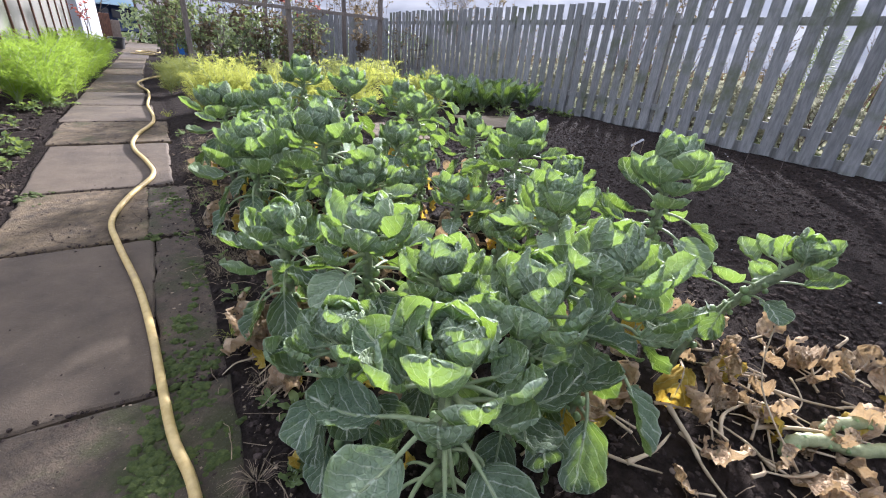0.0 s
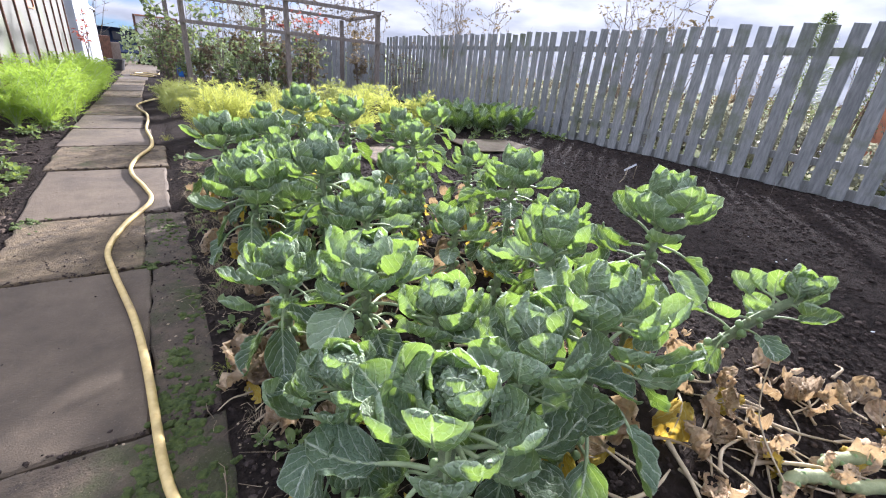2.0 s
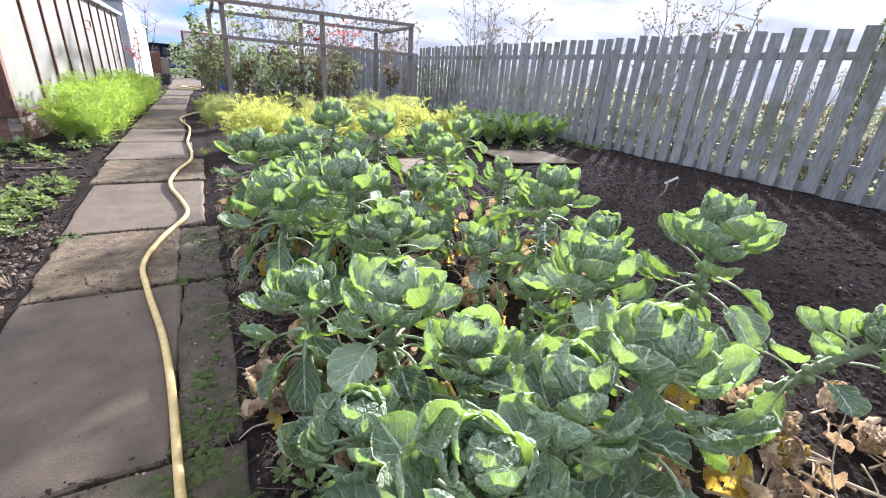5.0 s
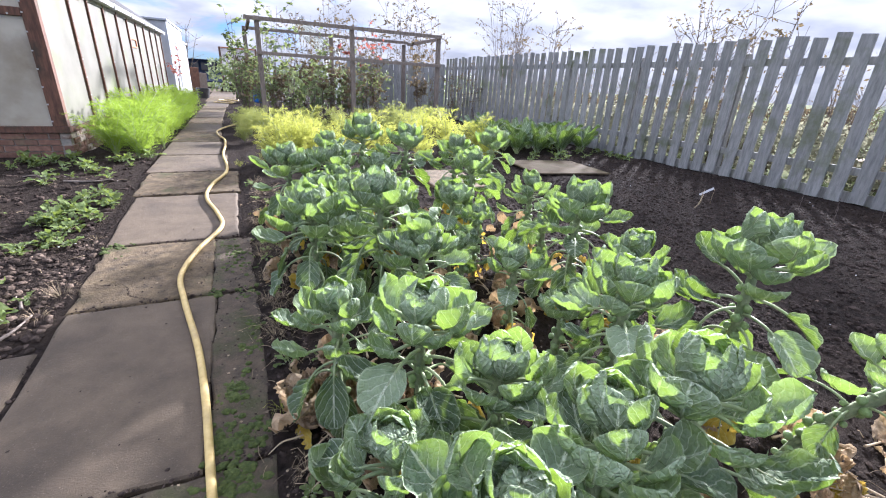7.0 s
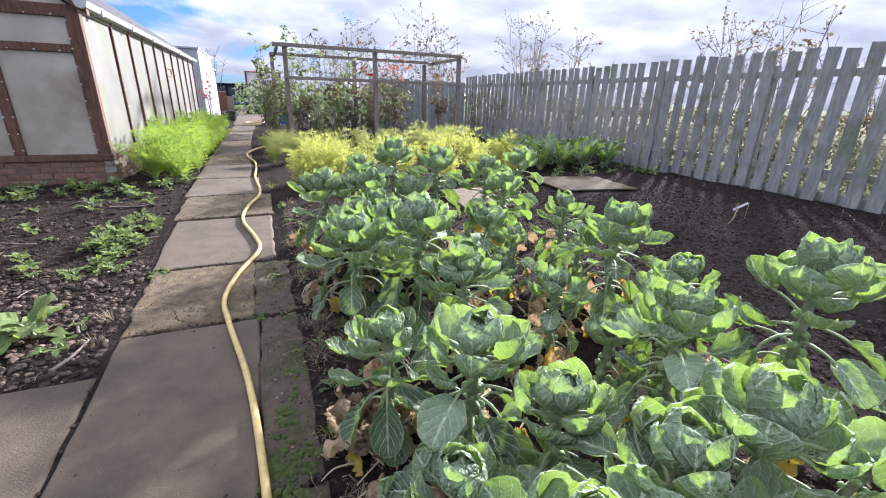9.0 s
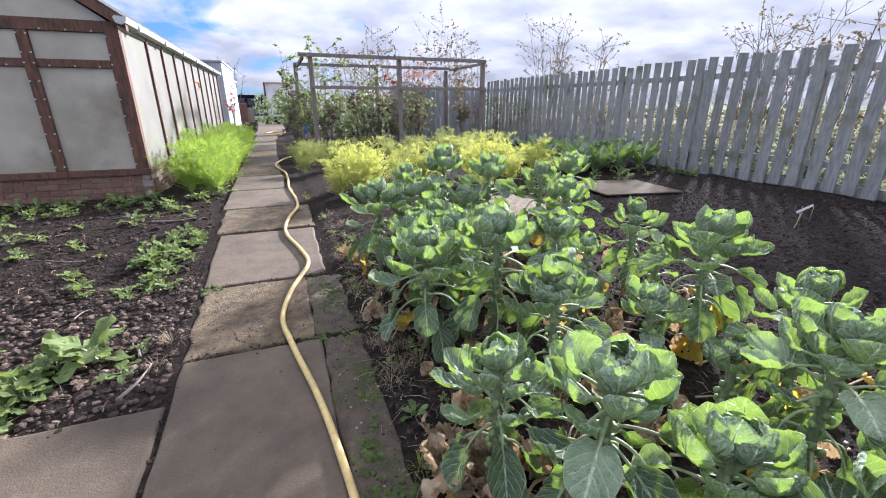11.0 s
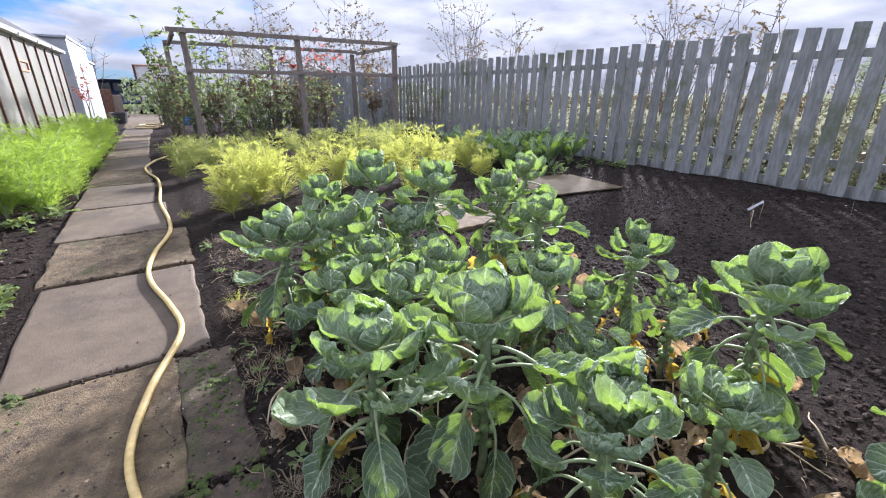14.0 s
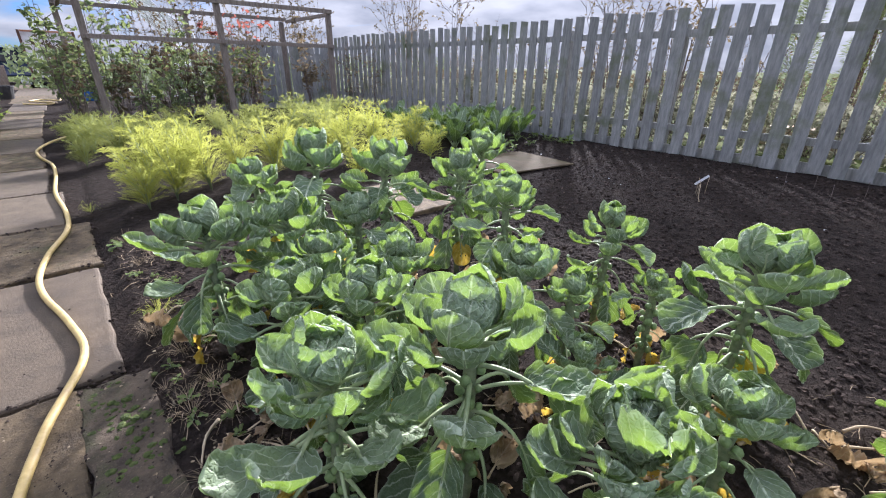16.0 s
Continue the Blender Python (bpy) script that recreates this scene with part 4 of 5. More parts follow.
# saplings beyond the fence
for k in range(16):
    y = 3.2 + 0.85 * k + rnd.uniform(-0.3, 0.3)
    shrub("bare_sapling", "thin sapling behind the fence with a few dry leaves", "sapling", (8.6 + rnd.uniform(-0.8, 1.6), y, 0), rnd.uniform(1.6, 2.3), 0.6, 6, 70, 0.06, AUTUMN, 470 + k, "saplings behind the fence", 0.011, 0.4)
for k, (x, y, h, sp, st) in enumerate([(9.4, 7.0, 3.1, 1.1, 16), (8.4, 10.9, 3.3, 0.35, 5), (8.6, 13.4, 3.7, 0.9, 12), (8.2, 12.4, 3.2, 0.5, 7), (8.7, 5.4, 2.6, 0.6, 6)]):
    shrub("tall_sapling", "taller twiggy sapling rising above the fence", "sapling", (x, y, 0), h, sp, st, 90 + 24 * st, 0.075, AUTUMN, 500 + k, "saplings behind the fence", 0.013, 0.45)
for k in range(30):
    shrub("scrub", "tangled dry scrub behind the fence", "scrub", (7.9 + rnd.uniform(-0.2, 2.2), 0.9 + 0.46 * k, 0), 1.0 + 0.025 * k, 0.6, 14, 130, 0.055, SCRUB if k % 3 else SHRUB, 520 + k, "scrub behind the fence", 0.008, 0.1)
for k in range(10):
    shrub("birch_sapling", "slender sapling with small dry leaves rising behind the end fence", "sapling", (2.2 + 0.55 * k + rnd.uniform(-0.2, 0.2), 15.6 + rnd.uniform(-0.3, 1.2), 0), rnd.uniform(2.9, 3.9), 0.5, 6, 300, 0.085, AUTUMN, 560 + k, "saplings behind the end fence", 0.012, 0.4)
# bushes in front of the fence corner
for k in range(5):
    shrub("currant_bush", "thin bush turning yellow by the fence corner", "bush", (5.5 + 0.3 * k, 13.2 - 0.35 * k + rnd.uniform(-0.3, 0.3), 0), 1.7, 0.3, 4, 70, 0.08, AUTUMN, 540 + k, "bushes at the fence corner", 0.007, 0.3)

# ---- leafy row below the fence ----
CHARD = [leaf_mesh("leaf", 0.36 + 0.03 * s, 0.15, 0.12, 70, 65, -30, 0.4, 0.014, 600 + s, O) for s in range(4)]
for k in range(16):
    x, y = 4.7 + (k % 4) * 0.55 + rnd.uniform(-0.15, 0.15), 6.7 + (k // 4) * 0.55 + rnd.uniform(-0.15, 0.15)
    p = thing("horseradish_plant", "dark green long-leaved plant in front of the fence", "vegetable plant", (x, y, base_z(x, y)), "long-leaved plants by the fence")
    for j in range(11):
        share("leaf", CHARD[j % 4], p, pose(0, 0, 0, 0, 0, j * 137.5 + k * 20) @ pose(0, 0.02, 0, rnd.uniform(-20, 15), 0, 0) @ Matrix.Scale(rnd.uniform(0.8, 1.2), 4))

# ---- left bed: weeds ----
WEEDS = [leaf_mesh("leaf", 0.085 + 0.014 * s, 0.062, 0.035, 40, 25, -30, 0.35, 0.009, 620 + s, (WEED, STALK), 4, 6) for s in range(4)]


def weed(x, y, size, n, seed):
    r = random.Random(seed)
    p = thing("weed", "low green weed growing on the bare soil", "weed", (x, y, ground_z(x, y)), "weeds on the soil")
    for j in range(n):
        share("leaf", WEEDS[r.randrange(4)], p, pose(r.uniform(-0.03, 0.03) * size, r.uniform(-0.03, 0.03) * size, r.uniform(0, 0.06) * size, 0, 0, j * 137.5) @ pose(0, 0, 0, r.uniform(-25, 35), 0, 0) @ Matrix.Scale(size * r.uniform(0.6, 1.1), 4))


rnd = random.Random(31)
for x, y, s, n in [(-0.98, 3.3, 1.5, 16), (-1.2, 3.15, 1.2, 12), (-1.45, 3.05, 1.3, 14), (-1.7, 3.0, 1.3, 12), (-1.35, 2.9, 1.0, 10), (-1.0, 4.7, 1.1, 12), (-0.85, 4.45, 0.9, 12), (-0.8, 4.8, 0.9, 12), (-0.95, 5.0, 1.0, 10),
                   (-0.75, 5.3, 0.8, 10), (-1.25, 6.7, 1.1, 14), (-0.95, 6.9, 1.0, 12), (-1.1, 6.4, 0.9, 10), (-1.6, 6.9, 1.0, 12), (-1.9, 7.1, 1.1, 12), (-2.3, 7.1, 1.0, 12), (-2.8, 7.0, 1.0, 10), (-0.7, 7.2, 1.0, 10), (-2.1, 5.6, 0.9, 8),
                   (-1.7, 5.3, 0.8, 8), (-1.3, 4.2, 0.7, 7), (-2.6, 6.2, 0.9, 9), (-3.2, 7.0, 1.0, 10), (-1.5, 7.2, 0.9, 10), (0.52, 2.35, 0.5, 8), (0.6, 1.55, 0.5, 7), (0.58, 2.1, 0.5, 8), (0.45, 5.5, 0.6, 7)]:
    weed(x, y, s, n, int(x * 100 + y * 10))
for k in range(60):
    x, y = (rnd.uniform(-3.2, -0.75), rnd.uniform(3.0, 7.3)) if k % 2 else (rnd.uniform(-3.0, -0.7), rnd.uniform(6.3, 7.4))
    weed(x, y, rnd.uniform(0.4, 0.95), 9, 700 + k)
for k in range(34):
    weed(rnd.uniform(-1.1, -0.68), rnd.uniform(4.0, 5.6), rnd.uniform(0.4, 0.8), 9, 900 + k)
for k in range(48):
    weed(rnd.uniform(-2.0, -1.1), rnd.uniform(2.84, 3.35), rnd.uniform(0.5, 1.15), 10, 950 + k)
for k in range(40):
    x, y = rnd.uniform(4.4, 6.7), rnd.uniform(5.9, 8.9)
    weed(x, y, rnd.uniform(0.6, 1.2), 8, 760 + k)

# ---- loose board, label stick ----
bm = soft_box(-0.6, 0.6, -0.5, 0.5, 0.0, 0.018, 0.004)
b = obj("wooden_board", bm, BOARD)
b.matrix_world = pose(4.6, 5.5, base_z(4.6, 5.5) + 0.012, 0, 1.0, -6)
tagged(b, "flat weathered plywood board lying on dark soil", "board")

# ---- dead leaves and stalks on the bed ----
DEADS = [leaf_mesh("dead_leaf", 0.15 + 0.016 * s, 0.125 + 0.012 * (s % 3), 0.09, 5, 5, (-1) ** s * (50 + 22 * s), 1.35 - 0.35 * s, 0.011, 640 + s, (DEAD if s != 5 else YELLOW, STRAW), 14, 18, 0.034, 2, 1.2 - 0.8 * (s % 3)) for s in range(6)]
rnd = random.Random(55)
HEAPS = [(0.62, 2.03, 12, 0.09), (0.55, 1.92, 8, 0.06), (0.75, 1.82, 8, 0.08), (0.80, 2.12, 8, 0.08), (1.95, 0.95, 9, 0.2), (2.3, 0.8, 9, 0.2), (2.5, 0.65, 7, 0.2), (2.06, 2.44, 6, 0.12), (2.2, 1.95, 7, 0.15), (1.16, 2.6, 5, 0.1), (1.6, 0.75, 8, 0.25), (2.1, 0.4, 10, 0.3),
         (1.3, 1.9, 8, 0.2), (1.5, 3.2, 8, 0.25), (0.8, 3.05, 5, 0.15), (1.6, 2.4, 6, 0.15), (1.75, 3.55, 5, 0.2), (2.4, 2.75, 4, 0.1), (0.62, 3.3, 4, 0.1), (1.9, 2.7, 5, 0.15), (1.0, 1.95, 5, 0.15), (2.75, 0.7, 4, 0.15), (0.6, 4.2, 3, 0.1)]
for hx, hy, n, sp in HEAPS:
    for k in range(int(n * 1.5)):
        x, y = hx + rnd.gauss(0, sp * 1.15), hy + rnd.gauss(0, sp)
        x = max(x, 0.63)
        i = rnd.choice((0, 1, 2, 3, 4, 0, 2, 4, 5))
        d = new("dead_leaf", DEADS[i])
        d.matrix_world = pose(x, y, ground_z(x, y) + rnd.uniform(0.012, 0.035), rnd.uniform(-25, 25), rnd.uniform(-35, 35), rnd.uniform(0, 360)) @ Matrix.Scale(rnd.uniform(0.5, 0.95), 4)
        tagged(d, "yellow fallen brassica leaf curled on the soil" if i == 5 else "crumpled dry beige leaf lying on dark soil", "fallen leaf", "fallen leaves in the bed")


for k in range(78):
    x, y = rnd.uniform(0.62, 2.75), rnd.uniform(0.5, 4.1)
    i = rnd.choice((0, 1, 2, 3, 4, 0, 2, 4))
    d = new("dead_leaf", DEADS[i])
    d.matrix_world = pose(x, y, ground_z(x, y) + rnd.uniform(0.01, 0.03), rnd.uniform(-25, 25), rnd.uniform(-35, 35), rnd.uniform(0, 360)) @ Matrix.Scale(rnd.uniform(0.35, 0.95), 4)
    tagged(d, "crumpled dry beige leaf lying on dark soil", "fallen leaf", "fallen leaves in the bed")


def straw_bits(name, label, spots, seed):
    """Thin bent straws lying loosely on the ground, joined."""
    r = random.Random(seed)
    vs, fs = [], []
    for x, y, ln in spots:
        a = r.uniform(0, 6.28)
        d, z = Vector((math.cos(a), math.sin(a), 0)), (slope(y) if -0.56 < x < 0.43 else ground_z(x, y))
        w = Vector((-d.y, d.x, 0)) * r.uniform(0.0007, 0.0017)
        o = Vector((x, y, z + 0.004))
        p = [o, o + d * ln * 0.5 + w * r.uniform(-7, 7) + Vector((0, 0, r.uniform(0.003, 0.02))), o + d * ln + w * r.uniform(-9, 9) + Vector((0, 0, r.uniform(0, 0.012)))]
        i = len(vs)
        for q in p:
            vs += [q - w, q + w, q + Vector((0, 0, w.length * 1.4))]
        for k in (0, 3):
            fs += [(i + k, i + k + 1, i + k + 4, i + k + 3), (i + k + 1, i + k + 2, i + k + 5, i + k + 4), (i + k + 2, i + k, i + k + 3, i + k + 5)]
    me = bpy.data.meshes.new(name)
    me.from_pydata([tuple(v) for v in vs], [], fs)
    me.materials.append(HAY)
    return tagged(new(name, me), label, "straw", kind="stuff")


straw_bits("straw_litter", "dry straw and broken grass stems littering the bed edge", [(max(0.36, rnd.gauss(0.55, 0.09)), rnd.uniform(0.6, 5.4), rnd.uniform(0.03, 0.13)) for _ in range(340)]
           + [(rnd.uniform(0.6, 2.7), rnd.uniform(0.5, 4.2), rnd.uniform(0.03, 0.11)) for _ in range(420)] + [(rnd.uniform(-2.2, -0.6), rnd.uniform(2.9, 6.0), rnd.uniform(0.03, 0.1)) for _ in range(150)], 12)


def dry_stalk(pts, r, mat, label, name="dry_stalk"):
    bm = bmesh.new()
    p = spline([(x, y, ground_z(x, y) + z) for x, y, z in pts], 5)
    tube(bm, p, [r * (1.2 - 0.85 * k / len(p)) * (1 + 0.12 * math.sin(k * 1.9)) for k in range(len(p))], 7)
    tagged(obj(name, bm, mat), label, "stalk", "fallen stalks in the bed")


for k in range(90):
    hx, hy, n, sp = HEAPS[rnd.randrange(len(HEAPS))]
    x, y = max(0.55, hx + rnd.gauss(0, sp)), hy + rnd.gauss(0, sp)
    a, L = rnd.uniform(0, 6.28), rnd.uniform(0.10, 0.28)
    dry_stalk([(x + math.cos(a) * L * t, y + math.sin(a) * L * t + 0.03 * math.sin(3 * t + k), 0.012 + 0.03 * math.sin(3.1 * t) * rnd.random()) for t in (0, 0.33, 0.66, 1)], rnd.uniform(0.004, 0.007), STRAW, "dry straw-coloured leaf stalk lying on the soil")
def fallen_stalk(pts, rad, seed):
    """A thick bent sprout stalk with leaf scars and a few buds left on it."""
    r = random.Random(seed)
    bm = bmesh.new()
    p = spline([(x, y, ground_z(x, y) + z) for x, y, z in pts], 9)
    tube(bm, p, [rad * (1.0 + (0.16 if k % 3 == 0 else 0) + 0.06 * r.random()) * (0.55 if k in (0, len(p) - 1) else 1) for k in range(len(p))], 10)
    e = thing("fallen_stalk", "thick pale green fallen sprout stalk on dry leaves", "stalk", (0, 0, 0), "fallen stalks in the bed")
    part("stem", bm, LIMB, e)
    for k in range(2, len(p) - 2, 3):
        d = Vector((r.gauss(0, 1), r.gauss(0, 1), abs(r.gauss(0.4, 0.6)))).normalized() * rad * 1.05
        share("sprout", SPROUT, e, Matrix.Translation(Vector(p[k]) + d) @ Matrix.Scale(r.uniform(0.45, 0.8), 4))


fallen_stalk([(2.02, 0.60, 0.02), (2.07, 0.61, 0.06), (2.18, 0.56, 0.045), (2.28, 0.47, 0.03), (2.5, 0.36, 0.03)], 0.022, 1)
fallen_stalk([(2.24, 0.56, 0.02), (2.28, 0.57, 0.06), (2.42, 0.50, 0.055), (2.60, 0.40, 0.03), (2.8, 0.36, 0.03)], 0.021, 2)
for k, (pts, rad) in enumerate([([(1.81, 0.92, 0.06), (1.76, 0.80, 0.04), (1.72, 0.72, 0.02), (1.69, 0.62, 0.01)], 0.009), ([(1.87, 0.99, 0.09), (1.92, 0.93, 0.06), (1.98, 0.86, 0.03)], 0.007),
                                ([(2.05, 0.72, 0.03), (2.14, 0.66, 0.04), (2.24, 0.56, 0.05), (2.36, 0.44, 0.03)], 0.009), ([(2.25, 0.80, 0.05), (2.33, 0.68, 0.05), (2.46, 0.58, 0.03)], 0.007),
                                ([(1.50, 0.86, 0.02), (1.62, 0.84, 0.03), (1.75, 0.86, 0.02)], 0.008), ([(1.42, 0.95, 0.04), (1.50, 0.86, 0.02), (1.58, 0.78, 0.02)], 0.007), ([(1.90, 0.76, 0.02), (1.98, 0.80, 0.05), (2.12, 0.79, 0.03)], 0.008),
                                ([(1.95, 0.60, 0.01), (1.96, 0.70, 0.02), (1.94, 0.82, 0.03)], 0.006), ([(2.2, 1.06, 0.06), (2.3, 1.02, 0.04), (2.36, 1.05, 0.03)], 0.006)]):
    dry_stalk(pts, rad, CANE if k % 2 else STRAW, "long pale dry leaf stalk lying over the litter")
for x, y, z, turn, i, sc in [(2.36, 0.82, 0.03, 40, 5, 0.95), (2.08, 0.80, 0.05, 200, 5, 0.8), (2.02, 1.02, 0.10, 120, 5, 1.0), (2.52, 0.70, 0.03, 300, 1, 1.2), (1.60, 0.92, 0.03, 20, 3, 1.1), (1.52, 1.05, 0.03, 260, 2, 1.1), (1.78, 1.02, 0.03, 80, 0, 1.0)]:
    d = new("dead_leaf", DEADS[i])
    d.matrix_world = pose(x, y, ground_z(x, y) + z, 12, -10, turn) @ Matrix.Scale(sc, 4)
    tagged(d, "large yellow leaf with brown spots lying on the litter" if i == 5 else "large pale crumpled leaf lying on the litter", "fallen leaf", "fallen leaves in the bed")
dry_stalk([(2.0, 0.55, 0.02), (2.02, 0.75, 0.22), (2.12, 0.82, 0.42)], 0.0035, STRAW, "long thin curved leaf stalk hanging by a stem", "leaf_stalk")


# ---- crumbs of soil, pebbles, grit ----
def crumbs(name, label, category, spots, mat, seed, flat=0.7):
    r = random.Random(seed)
    t = (1 + 5 ** 0.5) / 2
    ico = [Vector(v).normalized() for v in ((-1, t, 0), (1, t, 0), (-1, -t, 0), (1, -t, 0), (0, -1, t), (0, 1, t), (0, -1, -t), (0, 1, -t), (t, 0, -1), (t, 0, 1), (-t, 0, -1), (-t, 0, 1))]
    tri = ((0, 11, 5), (0, 5, 1), (0, 1, 7), (0, 7, 10), (0, 10, 11), (1, 5, 9), (5, 11, 4), (11, 10, 2), (10, 7, 6), (7, 1, 8), (3, 9, 4), (3, 4, 2), (3, 2, 6), (3, 6, 8), (3, 8, 9), (4, 9, 5), (2, 4, 11), (6, 2, 10), (8, 6, 7), (9, 8, 1))
    octa = [Vector(v) for v in ((1, 0, 0), (0, 1, 0), (-1, 0, 0), (0, -1, 0), (0, 0, 1), (0, 0, -1))]
    otri = ((0, 1, 4), (1, 2, 4), (2, 3, 4), (3, 0, 4), (1, 0, 5), (2, 1, 5), (3, 2, 5), (0, 3, 5))
    vs, fs = [], []
    for x, y, z, s in spots:
        i, a = len(vs), r.uniform(0, 6.28)
        small = s < 0.0085
        sx, sy, sz = s * r.uniform(0.7, 1.3), s * r.uniform(0.7, 1.3), s * flat * r.uniform(0.7, 1.2)
        for v in octa if small else ico:
            k = r.uniform(0.72, 1.2)
            px, py = v.x * sx * k, v.y * sy * k
            vs.append((x + px * math.cos(a) - py * math.sin(a), y + px * math.sin(a) + py * math.cos(a), z + sz * 0.5 + v.z * sz * k))
        fs += [(p + i, q + i, w + i) for p, q, w in (otri if small else tri)]
    me = bpy.data.meshes.new(name)
    me.from_pydata(vs, [], fs)
    me.materials.append(mat)
    return tagged(new(name, me), label, category, kind="stuff")


for k, (x, y, a, L) in enumerate([(-0.75, 4.85, 40, 0.28), (-0.95, 4.70, 20, 0.24), (-1.05, 5.9, 5, 0.4), (-1.75, 5.0, 170, 0.45), (-2.1, 4.3, 10, 0.3), (-1.5, 6.1, 150, 0.35), (-1.2, 3.95, 60, 0.2), (-0.8, 3.4, 110, 0.22), (-0.72, 3.05, 75, 0.3), (-2.3, 5.6, 30, 0.4)]):
    c, q = math.cos(radians(a)), math.sin(radians(a))
    dry_stalk([(x + c * L * (t - 0.5), y + q * L * (t - 0.5) + 0.03 * math.sin(5 * t + k), 0.012 + 0.02 * math.sin(3 * t) * (k % 2)) for t in (0, 0.3, 0.65, 1)], 0.004 + 0.003 * (k % 3), POST, "bent pale stick lying on the bare soil", "stick")
rnd = random.Random(66)


def spread(n, x0, x1, y0, y1, a, b, power=3.0):
    out = []
    for _ in range(n):
        x, y = rnd.uniform(x0, x1), rnd.uniform(y0, y1)
        out.append((x, y, ground_z(x, y) - 0.004, a + (b - a) * rnd.random() ** power))
    return out


crumbs("soil_clods", "small dark clods of crumbled soil over the bed", "soil", spread(42000, 0.44, 3.6, 0.2, 5.5, 0.0025, 0.016, 3.0) + spread(26000, 2.6, 6.8, 0.4, 6.5, 0.0035, 0.021, 3.2) + spread(4600, -3.6, -0.6, 2.7, 7.4, 0.004, 0.034, 4) + spread(5200, -2.2, -0.57, 2.85, 5.0, 0.004, 0.015, 2), CLOD, 1)
crumbs("pebbles", "small grey and brown stones scattered on the soil", "pebbles", spread(2600, -2.4, -0.58, 2.85, 4.3, 0.005, 0.026, 1.8) + spread(320, -3.2, -0.6, 4.2, 7.2, 0.005, 0.02) + spread(260, 0.44, 1.0, 0.6, 6.5, 0.003, 0.013) + spread(420, 1.5, 6.5, 0.5, 5.5, 0.003, 0.014), PEBBLE, 2)
crumbs("pale_chips", "pale stone chips and bits scattered on the soil", "stone chips", spread(190, 0.5, 6.5, 0.6, 6.0, 0.003, 0.011) + spread(14, -2.5, -0.6, 3, 7, 0.004, 0.012), GUTTER, 5)
grit = []
for x0, x1, y0, y1, worn in SLABS:
    for _ in range(150 if worn else 26):
        x, y = rnd.uniform(x0 + 0.01, x1 - 0.01), rnd.uniform(y0 + 0.01, y1 - 0.01)
        if y < 8:
            grit.append((x, y, slope(y) - 0.001, 0.002 + 0.006 * rnd.random() ** 3))
    for _ in range(110):
        x, y = rnd.uniform(x0, x1), (y0 if rnd.random() < 0.5 else y1) + rnd.gauss(0, 0.018)
        if y < 8:
            grit.append((x, y, slope(y) - 0.004, 0.003 + 0.008 * rnd.random() ** 2))
    for _ in range(70):
        x, y = (x1 if x1 < 0.5 else x0) + rnd.gauss(0, 0.02), rnd.uniform(y0, y1)
        if y < 8:
            grit.append((x, y, slope(y) - 0.012, 0.003 + 0.01 * rnd.random() ** 2))
# soil caught in the cracks of the worn slabs
for line in (((-0.42, 3.45), (-0.30, 3.40), (-0.27, 3.28), (-0.16, 3.2)), ((0.05, 3.95), (0.10, 3.78), (0.06, 3.62), (0.13, 3.45), (0.10, 3.3)), ((-0.25, 1.72), (-0.2, 1.6), (-0.23, 1.45), (-0.12, 1.3)), ((0.30, 1.9), (0.27, 1.78), (0.31, 1.65), (0.29, 1.5)), ((-0.5, 5.9), (-0.2, 5.95), (0.1, 5.88), (0.36, 5.93))):
    for (xa, ya), (xb, yb) in zip(line, line[1:]):
        for _ in range(34):
            t = rnd.random()
            x, y = xa + (xb - xa) * t + rnd.gauss(0, 0.003), ya + (yb - ya) * t + rnd.gauss(0, 0.003)
            grit.append((x, y, slope(y) - 0.002, 0.002 + 0.003 * rnd.random()))
crumbs("grit", "soil crumbs and grit on the slabs and along their joints", "grit", grit, CLOD, 3)
chaff = []
for x0, x1, y0, y1, worn in SLABS:
    if worn and y1 < 8 and x0 > -1:
        for _ in range(90):
            x, y = rnd.uniform(x0, x1), y0 + (y1 - y0) * rnd.random() ** (0.5 if y1 < 5 else 1)
            chaff.append((x, y, slope(y) - 0.001, 0.002 + 0.006 * rnd.random() ** 2))
for _ in range(700):
    x, y = rnd.gauss(0.52, 0.08), rnd.uniform(0.6, 5.6)
    if x > 0.42:
        chaff.append((x, y, ground_z(x, y), 0.002 + 0.006 * rnd.random() ** 2))
crumbs("leaf_chaff", "dry leaf crumbs and chaff along the bed edge and worn slabs", "leaf litter", chaff, CHAFF, 6, 0.3)
moss = []
for cx, cy, n, sp in [(0.20, 1.72, 120, 0.035), (0.18, 1.53, 150, 0.04), (0.25, 1.98, 60, 0.03), (0.30, 1.82, 70, 0.035), (0.29, 2.25, 40, 0.022), (0.33, 1.55, 60, 0.045), (0.30, 1.2, 40, 0.05), (0.36, 2.55, 26, 0.03), (0.38, 2.75, 18, 0.02), (0.34, 3.12, 30, 0.03), (0.30, 3.6, 60, 0.06), (0.25, 3.85, 40, 0.05), (-0.45, 4.05, 20, 0.04), (0.36, 2.0, 30, 0.04), (0.30, 2.25, 20, 0.04), (-0.52, 4.0, 14, 0.02), (0.2, 3.16, 20, 0.02)]:
    for _ in range(n):
        x, y = min(0.44, cx + rnd.gauss(0, sp)), cy + rnd.gauss(0, sp * 1.6)
        moss.append((x, y, slope(y) - 0.005, 0.009 + 0.014 * rnd.random() ** 2))
crumbs("moss_cushions", "green moss cushions along the slab edges", "moss", moss, MOSS, 4, 0.55)


